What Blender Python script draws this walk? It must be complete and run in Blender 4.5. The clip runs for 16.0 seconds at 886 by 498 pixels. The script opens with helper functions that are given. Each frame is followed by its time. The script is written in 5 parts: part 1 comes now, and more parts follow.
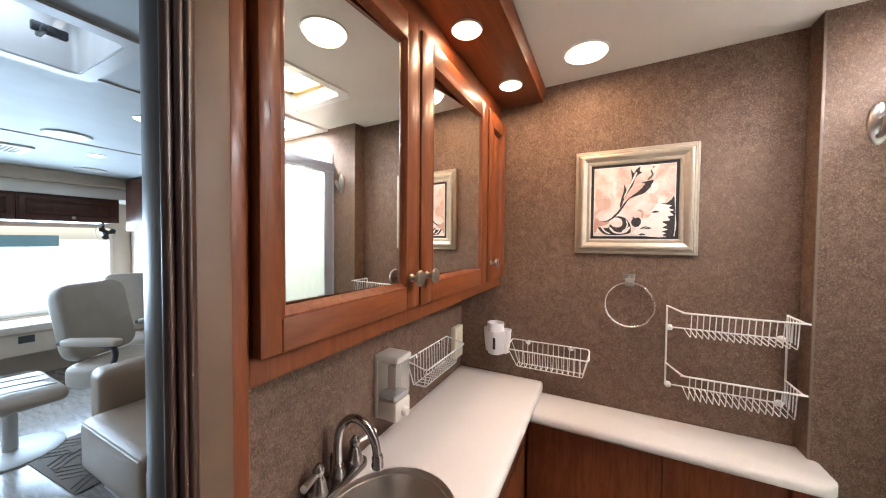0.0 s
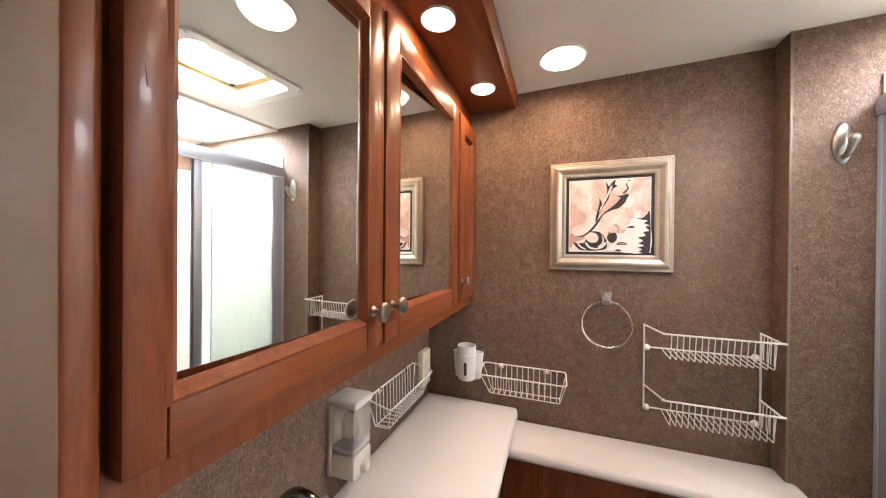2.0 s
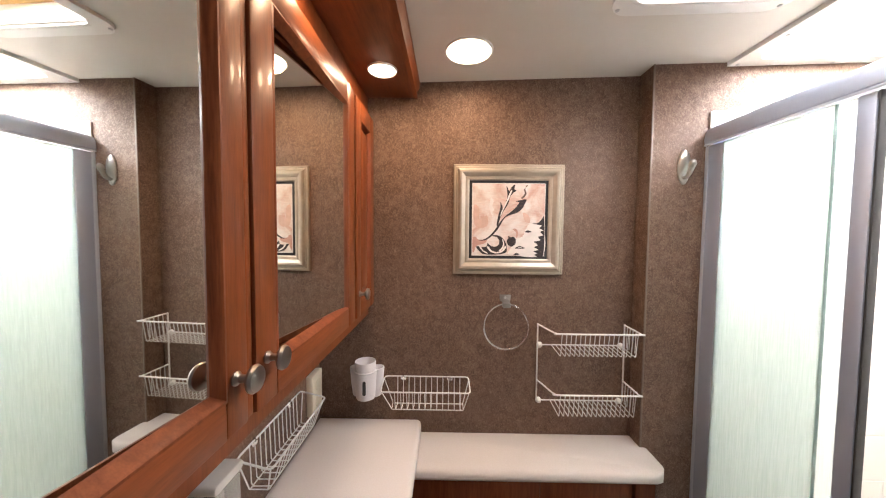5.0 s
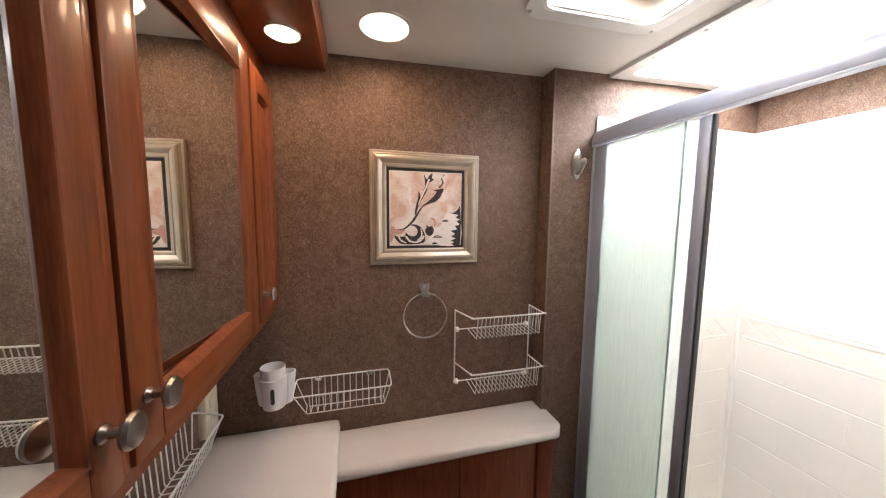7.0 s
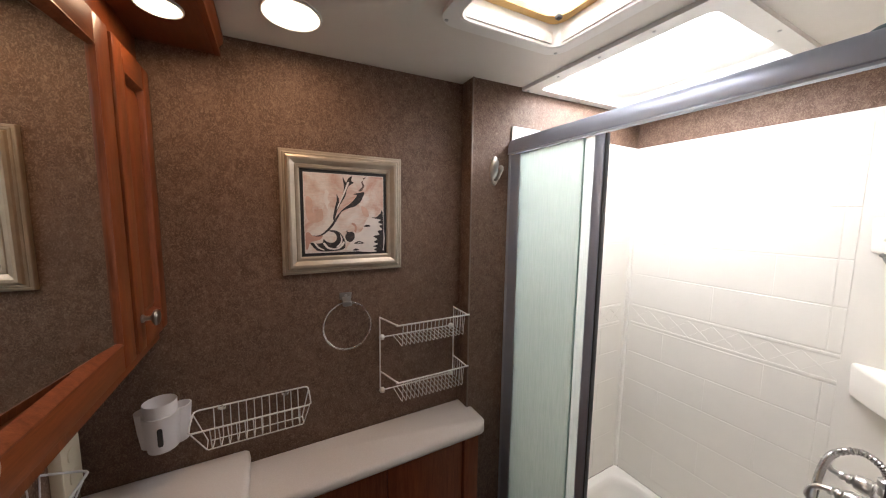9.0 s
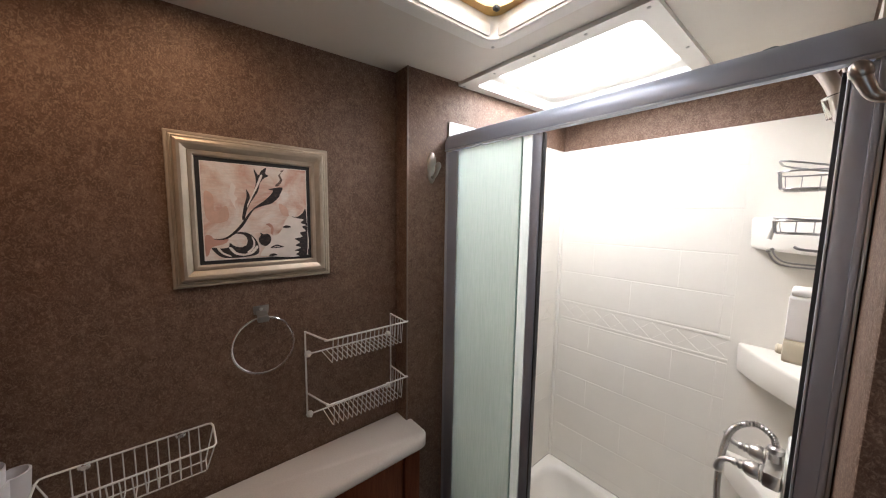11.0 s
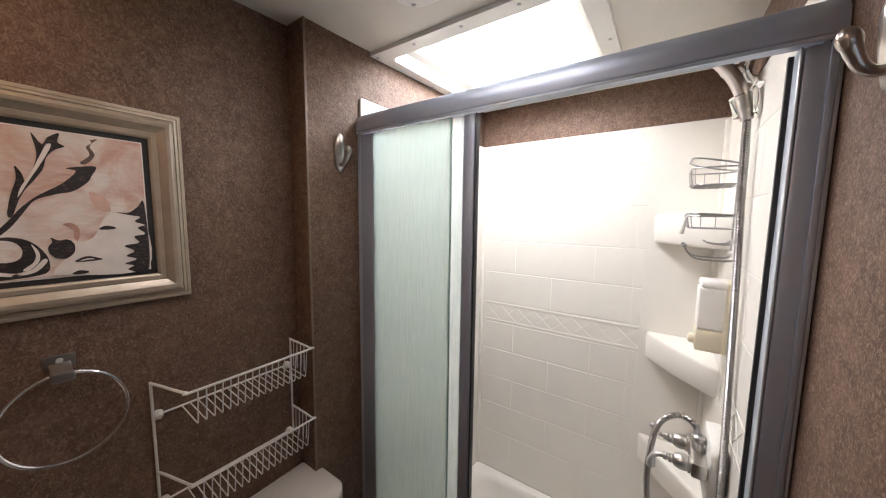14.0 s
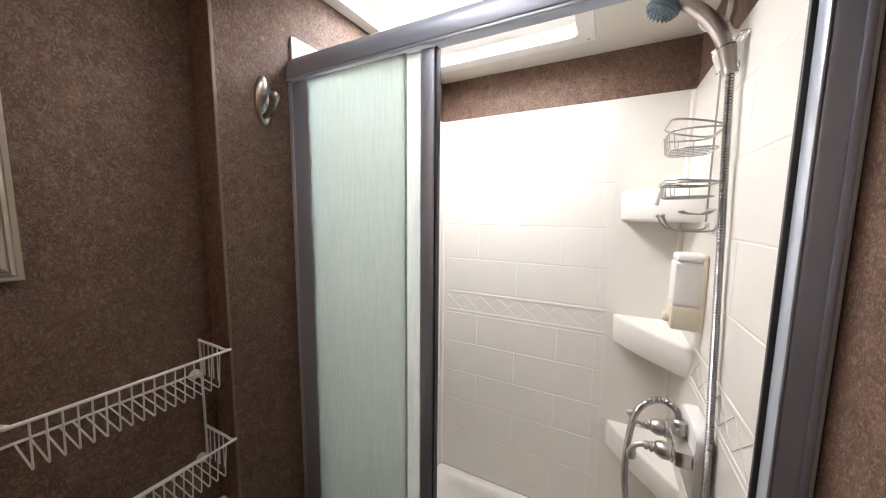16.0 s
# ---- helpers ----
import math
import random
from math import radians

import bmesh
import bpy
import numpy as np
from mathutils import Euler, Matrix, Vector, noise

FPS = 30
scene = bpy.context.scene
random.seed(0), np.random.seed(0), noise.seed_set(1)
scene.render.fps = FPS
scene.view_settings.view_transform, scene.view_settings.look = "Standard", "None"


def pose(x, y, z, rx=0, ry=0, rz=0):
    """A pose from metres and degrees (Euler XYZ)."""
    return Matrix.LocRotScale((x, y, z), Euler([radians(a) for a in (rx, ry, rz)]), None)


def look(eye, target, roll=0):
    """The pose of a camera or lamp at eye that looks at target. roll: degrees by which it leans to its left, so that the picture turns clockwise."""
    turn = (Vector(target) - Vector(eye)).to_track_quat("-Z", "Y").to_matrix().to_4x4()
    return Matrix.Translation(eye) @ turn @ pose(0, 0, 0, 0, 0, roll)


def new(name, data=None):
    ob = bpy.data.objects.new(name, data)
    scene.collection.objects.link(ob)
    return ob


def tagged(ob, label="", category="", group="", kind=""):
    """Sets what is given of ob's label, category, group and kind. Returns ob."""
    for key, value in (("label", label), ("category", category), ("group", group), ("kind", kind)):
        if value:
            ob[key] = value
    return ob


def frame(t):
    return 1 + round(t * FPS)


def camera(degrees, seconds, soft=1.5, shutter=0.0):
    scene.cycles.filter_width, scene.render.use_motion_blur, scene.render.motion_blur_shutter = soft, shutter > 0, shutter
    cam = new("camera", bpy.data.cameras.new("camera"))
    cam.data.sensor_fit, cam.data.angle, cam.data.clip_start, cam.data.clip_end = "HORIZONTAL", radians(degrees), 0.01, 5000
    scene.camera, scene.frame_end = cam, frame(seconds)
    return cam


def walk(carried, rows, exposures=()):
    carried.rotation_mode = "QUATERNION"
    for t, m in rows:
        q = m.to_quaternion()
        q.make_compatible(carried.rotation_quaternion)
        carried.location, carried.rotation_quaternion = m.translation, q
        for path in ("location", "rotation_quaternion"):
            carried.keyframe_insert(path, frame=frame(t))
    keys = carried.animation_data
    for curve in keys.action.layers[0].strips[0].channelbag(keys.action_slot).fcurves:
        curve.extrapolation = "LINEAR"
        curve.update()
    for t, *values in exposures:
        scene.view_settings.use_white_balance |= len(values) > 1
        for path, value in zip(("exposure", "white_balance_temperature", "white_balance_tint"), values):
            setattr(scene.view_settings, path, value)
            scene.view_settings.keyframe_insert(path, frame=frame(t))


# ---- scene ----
cam = camera(108.4, 16.0, 1.15)
PATH = [
    (0, (2.059, 2.193, 1.436), (1.16, 3.978, 1.38), 0.5),
    (0.5, (2.037, 2.221, 1.446), (1.188, 4.031, 1.412), 0.5),
    (1, (2.02, 2.247, 1.454), (1.216, 4.078, 1.436), 0.5),
    (1.5, (2.007, 2.271, 1.462), (1.253, 4.123, 1.452), 0.5),
    (2, (1.994, 2.293, 1.464), (1.311, 4.173, 1.456), 0.5),
    (2.5, (1.983, 2.311, 1.469), (1.383, 4.219, 1.461), 0.4),
    (3, (1.975, 2.328, 1.48), (1.467, 4.262, 1.467), 0.4),
    (3.5, (1.97, 2.342, 1.495), (1.555, 4.298, 1.47), 0.4),
    (6, (1.928, 2.423, 1.536), (2.194, 4.399, 1.379), 0.6),
    (6.5, (1.922, 2.425, 1.541), (2.325, 4.375, 1.357), 0.6),
    (7, (1.916, 2.427, 1.546), (2.451, 4.344, 1.349), 0.6),
    (7.5, (1.915, 2.428, 1.553), (2.565, 4.308, 1.35), 0.7),
    (8, (1.924, 2.428, 1.561), (2.674, 4.27, 1.355), 0.7),
    (8.5, (1.927, 2.433, 1.566), (2.782, 4.229, 1.359), 0.7),
    (9, (1.937, 2.438, 1.571), (2.884, 4.188, 1.361), 0.7),
    (9.5, (1.944, 2.448, 1.572), (2.982, 4.145, 1.363), 0.7),
    (10, (1.952, 2.465, 1.573), (3.074, 4.107, 1.364), 0.8),
    (12.5, (2.019, 2.577, 1.565), (3.501, 3.904, 1.36), 0.8),
    (13, (2.038, 2.604, 1.562), (3.576, 3.866, 1.359), 0.8),
    (13.5, (2.057, 2.628, 1.561), (3.65, 3.82, 1.358), 0.8),
    (14, (2.078, 2.64, 1.561), (3.719, 3.766, 1.361), 0.7),
    (14.5, (2.101, 2.658, 1.55), (3.786, 3.716, 1.353), 0.7),
    (15, (2.13, 2.676, 1.535), (3.853, 3.673, 1.34), 0.7),
    (15.5, (2.162, 2.695, 1.517), (3.915, 3.637, 1.32), 0.6),
    (16, (2.192, 2.71, 1.494), (3.965, 3.611, 1.277), 0.6),
]
walk(cam, [(t, look(eye, target, roll)) for t, eye, target, roll in PATH],
     [(t, stops, 6150, 14) for t, stops in ((0, 1.02), (2, 0.95), (3.5, 0.87), (6, 0.57), (7, 0.26), (8.5, -0.28), (9.5, -0.52), (12.5, -0.66), (16, -0.66))])

# ---- world, daylight and lamps ----
world = bpy.data.worlds.new("world")
scene.world = world
world.use_nodes = True
wn = world.node_tree
sky = wn.nodes.new("ShaderNodeTexSky")
sky.sky_type = 'NISHITA'
sky.sun_disc = False
sky.sun_elevation, sky.sun_rotation = radians(48), radians(200)
wn.nodes["Background"].inputs[1].default_value = 0.15
wn.links.new(sky.outputs[0], wn.nodes["Background"].inputs[0])
sun = new("sun", bpy.data.lights.new("sun", 'SUN'))
sun.data.energy, sun.data.angle, sun.data.color = 5.0, radians(0.5), (1.0, 0.95, 0.88)
sun.matrix_world = look((0, 0, 10), (-2.3, -6.3, 1.3))

WARM, DAY = (1.0, 0.65, 0.37), (1.0, 0.98, 0.955)


def area_lamp(name, place, target, w, h, watts, color, shape='RECTANGLE', spread=180):
    lamp = new(name, bpy.data.lights.new(name, 'AREA'))
    lamp.data.shape, lamp.data.size, lamp.data.size_y = shape, w, h
    lamp.data.energy, lamp.data.color, lamp.data.spread = watts, color, radians(spread)
    lamp.matrix_world = look(place, target)
    return lamp


# ---- materials ----
def shader(name, rough=0.5, metal=0.0):
    m = bpy.data.materials.new(name)
    m.use_nodes = True
    b = m.node_tree.nodes["Principled BSDF"]
    b.inputs["Roughness"].default_value, b.inputs["Metallic"].default_value = rough, metal
    return m, m.node_tree, b


def coords(nt, scale=(1, 1, 1)):
    mp, geo = nt.nodes.new("ShaderNodeMapping"), nt.nodes.new("ShaderNodeNewGeometry")
    mp.inputs["Scale"].default_value = scale
    nt.links.new(geo.outputs["Position"], mp.inputs[0])
    return mp.outputs[0]


def noise_tex(nt, vec, scale, detail=4, rough=0.6, distort=0.0):
    n = nt.nodes.new("ShaderNodeTexNoise")
    n.inputs["Scale"].default_value, n.inputs["Detail"].default_value = scale, detail
    n.inputs["Roughness"].default_value, n.inputs["Distortion"].default_value = rough, distort
    nt.links.new(vec, n.inputs["Vector"])
    return n.outputs[0]


def ramp(nt, fac, stops):
    r = nt.nodes.new("ShaderNodeValToRGB")
    while len(r.color_ramp.elements) < len(stops):
        r.color_ramp.elements.new(0.5)
    for e, (p, c) in zip(r.color_ramp.elements, stops):
        e.position, e.color = p, (*c, 1) if len(c) == 3 else c
    nt.links.new(fac, r.inputs[0])
    return r.outputs[0]


def grey(v):
    return (v, v, v)


def mixed(nt, fac, a, b, mode='MIX'):
    n = nt.nodes.new("ShaderNodeMix")
    n.data_type, n.blend_type = 'RGBA', mode
    for sock, v in ((n.inputs[0], fac), (n.inputs[6], a), (n.inputs[7], b)):
        if hasattr(v, "links"):
            nt.links.new(v, sock)
        else:
            sock.default_value = v if not isinstance(v, tuple) else (*v, 1)
    return n.outputs[2]


def bumped(nt, b, height, strength, dist):
    n = nt.nodes.new("ShaderNodeBump")
    n.inputs["Strength"].default_value, n.inputs["Distance"].default_value = strength, dist
    nt.links.new(height, n.inputs["Height"])
    nt.links.new(n.outputs[0], b.inputs["Normal"])


def plain(name, color, rough=0.5, metal=0.0, vary=0.12, scale=9, bump=0.0, bscale=200, clear=0.0):
    """A paint, plastic or metal with soft uneven tone, smudged gloss and fine relief."""
    m, nt, b = shader(name, rough, metal)
    v = coords(nt)
    lo, hi = tuple(c * (1 - vary) for c in color), tuple(min(1, c * (1 + vary)) for c in color)
    nt.links.new(ramp(nt, noise_tex(nt, v, scale, 5), [(0.3, lo), (0.7, hi)]), b.inputs["Base Color"])
    nt.links.new(ramp(nt, noise_tex(nt, v, scale * 3, 4), [(0.3, grey(max(0, rough - 0.06))), (0.7, grey(min(1, rough + 0.08)))]), b.inputs["Roughness"])
    b.inputs["Coat Weight"].default_value = clear
    if bump:
        bumped(nt, b, noise_tex(nt, v, bscale, 3), bump, 0.001)
    return m


def wood(name, dark, mid, light, rough=0.40, grain=(30, 30, 2.2), coat=0.18, spec=0.3):
    m, nt, b = shader(name, rough)
    v = coords(nt, grain)
    g = noise_tex(nt, v, 3.0, 8, 0.62, 0.6)
    fine = noise_tex(nt, coords(nt, tuple(6 * a for a in grain)), 3.0, 3)
    blotch = noise_tex(nt, coords(nt), 5.0, 3)
    c = ramp(nt, g, [(0.25, dark), (0.5, mid), (0.78, light)])
    c = mixed(nt, 0.28, c, ramp(nt, fine, [(0.35, grey(0.35)), (0.6, grey(1.0))]), 'MULTIPLY')
    c = mixed(nt, 0.35, c, ramp(nt, blotch, [(0.3, grey(0.6)), (0.7, grey(1.15))]), 'MULTIPLY')
    nt.links.new(c, b.inputs["Base Color"])
    b.inputs["Coat Weight"].default_value, b.inputs["Coat Roughness"].default_value = coat, 0.10
    b.inputs["Specular IOR Level"].default_value = spec
    bumped(nt, b, fine, 0.06, 0.001)
    return m


def wallpaper():
    """Brown vinyl paper: fibrous lighter flecks over a mottled ground, lightly embossed."""
    m, nt, b = shader("wallpaper", 0.5)
    v = coords(nt)
    streak = noise_tex(nt, coords(nt, (1, 1, 0.72)), 135, 6, 0.72, 2.2)
    fibre = noise_tex(nt, coords(nt, (1, 1, 0.8)), 320, 4, 0.7, 0.8)
    blot = noise_tex(nt, v, 34, 4, 0.55, 0.8)
    cloud = noise_tex(nt, v, 3.0, 3)
    base = ramp(nt, blot, [(0.32, (0.106, 0.058, 0.038)), (0.52, (0.143, 0.082, 0.055)), (0.7, (0.186, 0.113, 0.077))])
    c = mixed(nt, ramp(nt, streak, [(0.48, grey(0)), (0.62, grey(0.66))]), base, (0.350, 0.244, 0.174))
    c = mixed(nt, ramp(nt, fibre, [(0.51, grey(0)), (0.65, grey(0.58))]), c, (0.075, 0.042, 0.028))
    c = mixed(nt, 0.5, c, ramp(nt, cloud, [(0.3, grey(0.86)), (0.7, grey(1.06))]), 'MULTIPLY')
    nt.links.new(c, b.inputs["Base Color"])
    nt.links.new(ramp(nt, streak, [(0.4, grey(0.68)), (0.68, grey(0.48))]), b.inputs["Roughness"])
    b.inputs["Specular IOR Level"].default_value = 0.42
    h = mixed(nt, 0.5, streak, fibre)
    bumped(nt, b, h, 0.38, 0.0012)
    return m


def solid_surface():
    m, nt, b = shader("solid_surface", 0.36)
    v = coords(nt)
    c = ramp(nt, noise_tex(nt, v, 260, 4), [(0.35, (0.79, 0.74, 0.71)), (0.65, (0.845, 0.80, 0.775))])
    worn = noise_tex(nt, v, 4, 2, 0.5)
    c = mixed(nt, ramp(nt, worn, [(0.2, grey(0)), (0.9, grey(0.16))]), c, (0.64, 0.55, 0.50))
    nt.links.new(c, b.inputs["Base Color"])
    return m


def rain_glass(name, scatter):
    """Pressed rain glass: fine upright ripples that scatter most of the light passing through."""
    m, nt, b = shader(name, 0.16)
    b.inputs["Base Color"].default_value = (0.885, 0.925, 0.905, 1)
    b.inputs["Transmission Weight"].default_value = 0.95
    b.inputs["IOR"].default_value = 1.12
    drops = noise_tex(nt, coords(nt, (1, 1, 0.045)), 270, 3, 0.6, 0.4)
    fine = noise_tex(nt, coords(nt, (1, 1, 0.25)), 420, 2)
    bumped(nt, b, mixed(nt, 0.25, drops, fine), 0.35, 0.002)
    tr, mx = nt.nodes.new("ShaderNodeBsdfTranslucent"), nt.nodes.new("ShaderNodeMixShader")
    nt.links.new(ramp(nt, drops, [(0.34, (0.61, 0.655, 0.635)), (0.62, (0.72, 0.755, 0.73))]), tr.inputs["Color"])
    mx.inputs[0].default_value = scatter
    nt.links.new(b.outputs[0], mx.inputs[1])
    nt.links.new(tr.outputs[0], mx.inputs[2])
    nt.links.new(mx.outputs[0], nt.nodes["Material Output"].inputs["Surface"])
    return m


def clear_glass(name="clear_glass", tint=(0.95, 0.97, 0.97), rough=0.02):
    m, nt, b = shader(name, rough)
    b.inputs["Base Color"].default_value = (*tint, 1)
    b.inputs["Transmission Weight"].default_value = 1.0
    b.inputs["IOR"].default_value = 1.1
    return m


def glow(name, color, power):
    m, nt, b = shader(name, 0.4)
    b.inputs["Base Color"].default_value = (0.9, 0.88, 0.84, 1)
    b.inputs["Emission Color"].default_value = (*color, 1)
    b.inputs["Emission Strength"].default_value = power
    return m


def art_ground():
    """Cream and rose washes, brushed sideways."""
    m, nt, b = shader("art_ground", 0.6)
    v = coords(nt)
    wash = noise_tex(nt, v, 13, 6, 0.6, 0.6)
    brush = noise_tex(nt, coords(nt, (1, 1, 6)), 40, 5, 0.7)
    c = ramp(nt, wash, [(0.36, (0.60, 0.36, 0.29)), (0.47, (0.68, 0.53, 0.46)), (0.58, (0.76, 0.69, 0.645))])
    c = mixed(nt, 0.35, c, ramp(nt, brush, [(0.35, grey(0.72)), (0.65, grey(1.1))]), 'MULTIPLY')
    nt.links.new(c, b.inputs["Base Color"])
    return m


def art_ink():
    m, nt, b = shader("art_ink", 0.6)
    dry = noise_tex(nt, coords(nt, (1, 1, 3)), 90, 5, 0.7)
    nt.links.new(ramp(nt, dry, [(0.52, (0.022, 0.018, 0.02)), (0.8, (0.20, 0.12, 0.10))]), b.inputs["Base Color"])
    return m


def vinyl_floor():
    m, nt, b = shader("vinyl_floor", 0.22)
    v = coords(nt)
    c = ramp(nt, noise_tex(nt, coords(nt, (2, 9, 1)), 4, 6, 0.65, 0.5), [(0.3, (0.15, 0.13, 0.115)), (0.7, (0.36, 0.32, 0.29))])
    nt.links.new(c, b.inputs["Base Color"])
    bumped(nt, b, noise_tex(nt, v, 60, 4), 0.1, 0.001)
    return m


def leather(name, color):
    m, nt, b = shader(name, 0.42)
    v = coords(nt)
    c = ramp(nt, noise_tex(nt, v, 7, 5), [(0.3, tuple(x * 0.86 for x in color)), (0.7, color)])
    nt.links.new(c, b.inputs["Base Color"])
    vor = nt.nodes.new("ShaderNodeTexVoronoi")
    vor.inputs["Scale"].default_value = 260
    nt.links.new(v, vor.inputs["Vector"])
    bumped(nt, b, mixed(nt, 0.4, vor.outputs[0], noise_tex(nt, v, 14, 4)), 0.22, 0.003)
    return m


WALLPAPER = wallpaper()
CHERRY = wood("cherry", (0.150, 0.037, 0.010), (0.205, 0.053, 0.0145), (0.255, 0.070, 0.020))
CHERRY_H = wood("cherry_crossways", (0.150, 0.037, 0.010), (0.205, 0.053, 0.0145), (0.255, 0.070, 0.020), grain=(30, 2.2, 30))
CHERRY_LOW = wood("cherry_low", (0.13, 0.034, 0.013), (0.20, 0.056, 0.022), (0.26, 0.08, 0.03), coat=0.05, spec=0.15)
DARKWOOD = wood("dark_wood", (0.05, 0.020, 0.013), (0.08, 0.032, 0.020), (0.115, 0.048, 0.030), rough=0.38, coat=0.1)
CASING = wood("dark_casing", (0.030, 0.012, 0.007), (0.048, 0.019, 0.011), (0.072, 0.029, 0.017), rough=0.36, coat=0.0, spec=0.8)
ROSE = plain("art_rose", (0.52, 0.29, 0.23), 0.6, vary=0.15, scale=40)
WASH = plain("art_wash", (0.62, 0.41, 0.33), 0.6, vary=0.14, scale=30)
UMBER = plain("art_umber", (0.13, 0.085, 0.07), 0.6, vary=0.4, scale=120)
BEAD = plain("corner_bead", (0.19, 0.135, 0.10), 0.5, vary=0.12, scale=60)
COUNTER = solid_surface()
CEILING = plain("ceiling_vinyl", (0.70, 0.665, 0.60), 0.55, vary=0.03, scale=4, bump=0.12, bscale=350)
WHITE_PL = plain("white_plastic", (0.80, 0.79, 0.75), 0.35, vary=0.03)
IVORY = plain("ivory_plastic", (0.76, 0.68, 0.52), 0.4, vary=0.05)
GREYBOX = plain("pale_plastic", (0.62, 0.585, 0.53), 0.4, vary=0.06)
CUP = plain("white_cup_plastic", (0.74, 0.73, 0.76), 0.32, vary=0.04)
AMBER = plain("aged_seal", (0.72, 0.46, 0.16), 0.5, vary=0.15)
ACRYLIC = plain("shower_acrylic", (0.815, 0.780, 0.712), 0.36, vary=0.025, scale=5)
WIRE = plain("white_wire", (0.78, 0.775, 0.76), 0.35, vary=0.04, scale=60)


def metal(name, color, rough, weight=1.0):
    """Bare metal: even colour and gloss, very slightly wavy."""
    m, nt, b = shader(name, rough, weight)
    b.inputs["Base Color"].default_value = (*color, 1)
    bumped(nt, b, noise_tex(nt, coords(nt), 35, 2), 0.02, 0.0006)
    return m


CHROME = metal("chrome", (0.76, 0.76, 0.77), 0.20)
NICKEL = metal("brushed_nickel", (0.42, 0.385, 0.355), 0.28)
BRACKET = metal("hazed_steel", (0.36, 0.345, 0.33), 0.34)
HOSE = metal("hose_steel", (0.36, 0.345, 0.33), 0.24)
STEEL = metal("stainless", (0.55, 0.53, 0.505), 0.28)
GUNMETAL = metal("faucet_nickel", (0.31, 0.285, 0.27), 0.21)
ALU = metal("anodised_aluminium", (0.42, 0.465, 0.57), 0.42, 0.5)
ALU_DK = plain("dark_seal", (0.03, 0.03, 0.032), 0.5, vary=0.1)
ALU_LT = metal("bright_aluminium", (0.54, 0.59, 0.66), 0.32, 0.4)
MIRROR, _nt, _b = shader("mirror", 0.015, 1.0)
_b.inputs["Base Color"].default_value = (0.88, 0.90, 0.87, 1)
RAIN, RAIN_FINE = rain_glass("rain_glass", 0.60), rain_glass("fine_rain_glass", 0.35)
GLASS = clear_glass()
GLASS_EDGE = plain("glass_edge", (0.30, 0.40, 0.375), 0.2, vary=0.1, scale=30)
CLEARPL = clear_glass("clear_plastic", (0.93, 0.94, 0.92), 0.12)
TANK, _nt, _b = shader("clear_tank", 0.12)
_b.inputs["Base Color"].default_value = (0.80, 0.77, 0.73, 1)
_b.inputs["Transmission Weight"].default_value, _b.inputs["IOR"].default_value = 0.72, 1.3
SOAP = plain("soap_film", (0.55, 0.57, 0.63), 0.2, vary=0.1, scale=40)
FROSTPL = plain("frosted_plastic", (0.84, 0.81, 0.77), 0.45, vary=0.04)
PEWTER = plain("champagne_frame", (0.50, 0.43, 0.345), 0.34, 0.55, vary=0.10, scale=24, bump=0.06, bscale=300)
BLACKMAT = plain("black_mat", (0.02, 0.02, 0.021), 0.7, vary=0.2)
ART, INK = art_ground(), art_ink()
PALE = plain("art_pale", (0.76, 0.70, 0.66), 0.6, vary=0.06, scale=50)
TAN = plain("tan_panel", (0.140, 0.082, 0.049), 0.5, vary=0.08, bump=0.1)
BEIGE = plain("beige_panel", (0.50, 0.42, 0.34), 0.6, vary=0.06)
SALON_CEIL = plain("salon_ceiling", (0.50, 0.545, 0.565), 0.6, vary=0.05, scale=5, bump=0.15, bscale=300)
FLOOR = vinyl_floor()
LEATHER, LEATHER_TAN = leather("taupe_leather", (0.32, 0.285, 0.245)), leather("tan_leather", (0.32, 0.232, 0.168))
PALELEATHER = leather("pale_leather", (0.49, 0.43, 0.365))
BLACKPL = plain("black_plastic", (0.025, 0.025, 0.028), 0.4, vary=0.2)
GREYPAINT = plain("grey_paint", (0.55, 0.55, 0.54), 0.4, vary=0.05)
RUG = plain("rug_fibre", (0.20, 0.175, 0.155), 0.95, vary=0.25, scale=120, bump=0.6, bscale=500)
RUBBERBLUE = plain("spray_face", (0.11, 0.16, 0.18), 0.5, vary=0.15, scale=200)
SCUFF = plain("wood_scuff", (0.085, 0.026, 0.012), 0.5, vary=0.2)
ASPHALT = plain("pale_concrete", (0.58, 0.57, 0.55), 0.9, vary=0.2, scale=0.7)
CADDY = metal("caddy_wire", (0.40, 0.39, 0.38), 0.28)
# the skylight dome emits by itself, standing in for daylight through frosted plastic
DOME = glow("dome_daylight_glow", (1.0, 0.985, 0.96), 4.5)
LENS = glow("lamp_lens", (1.0, 0.82, 0.56), 4.0)

# ---- building blocks ----
ORIGIN = {}


def thing(name, at, label, category, group="", kind=""):
    ob = tagged(new(name), label, category, group, kind)
    ob.location = at
    ob.empty_display_size = 0.05
    ORIGIN[ob.name] = Vector(at)
    return ob


def mesh_of(name, bm, material, shift, smooth=35):
    me = bpy.data.meshes.new(name)
    bmesh.ops.recalc_face_normals(bm, faces=bm.faces[:])
    for v in bm.verts:
        v.co -= shift
    if smooth:
        for e in bm.edges:
            e.smooth = len(e.link_faces) == 2 and e.calc_face_angle(3.2) < radians(smooth)
        for f in bm.faces:
            f.smooth = True
    bm.to_mesh(me)
    bm.free()
    me.materials.append(material)
    return me


def part(name, bm, material, parent, label="", smooth=35):
    base = ORIGIN[parent.name]
    ob = new(name, mesh_of(name, bm, material, base, smooth))
    ob.parent = parent
    ORIGIN[ob.name] = base
    return tagged(ob, label)


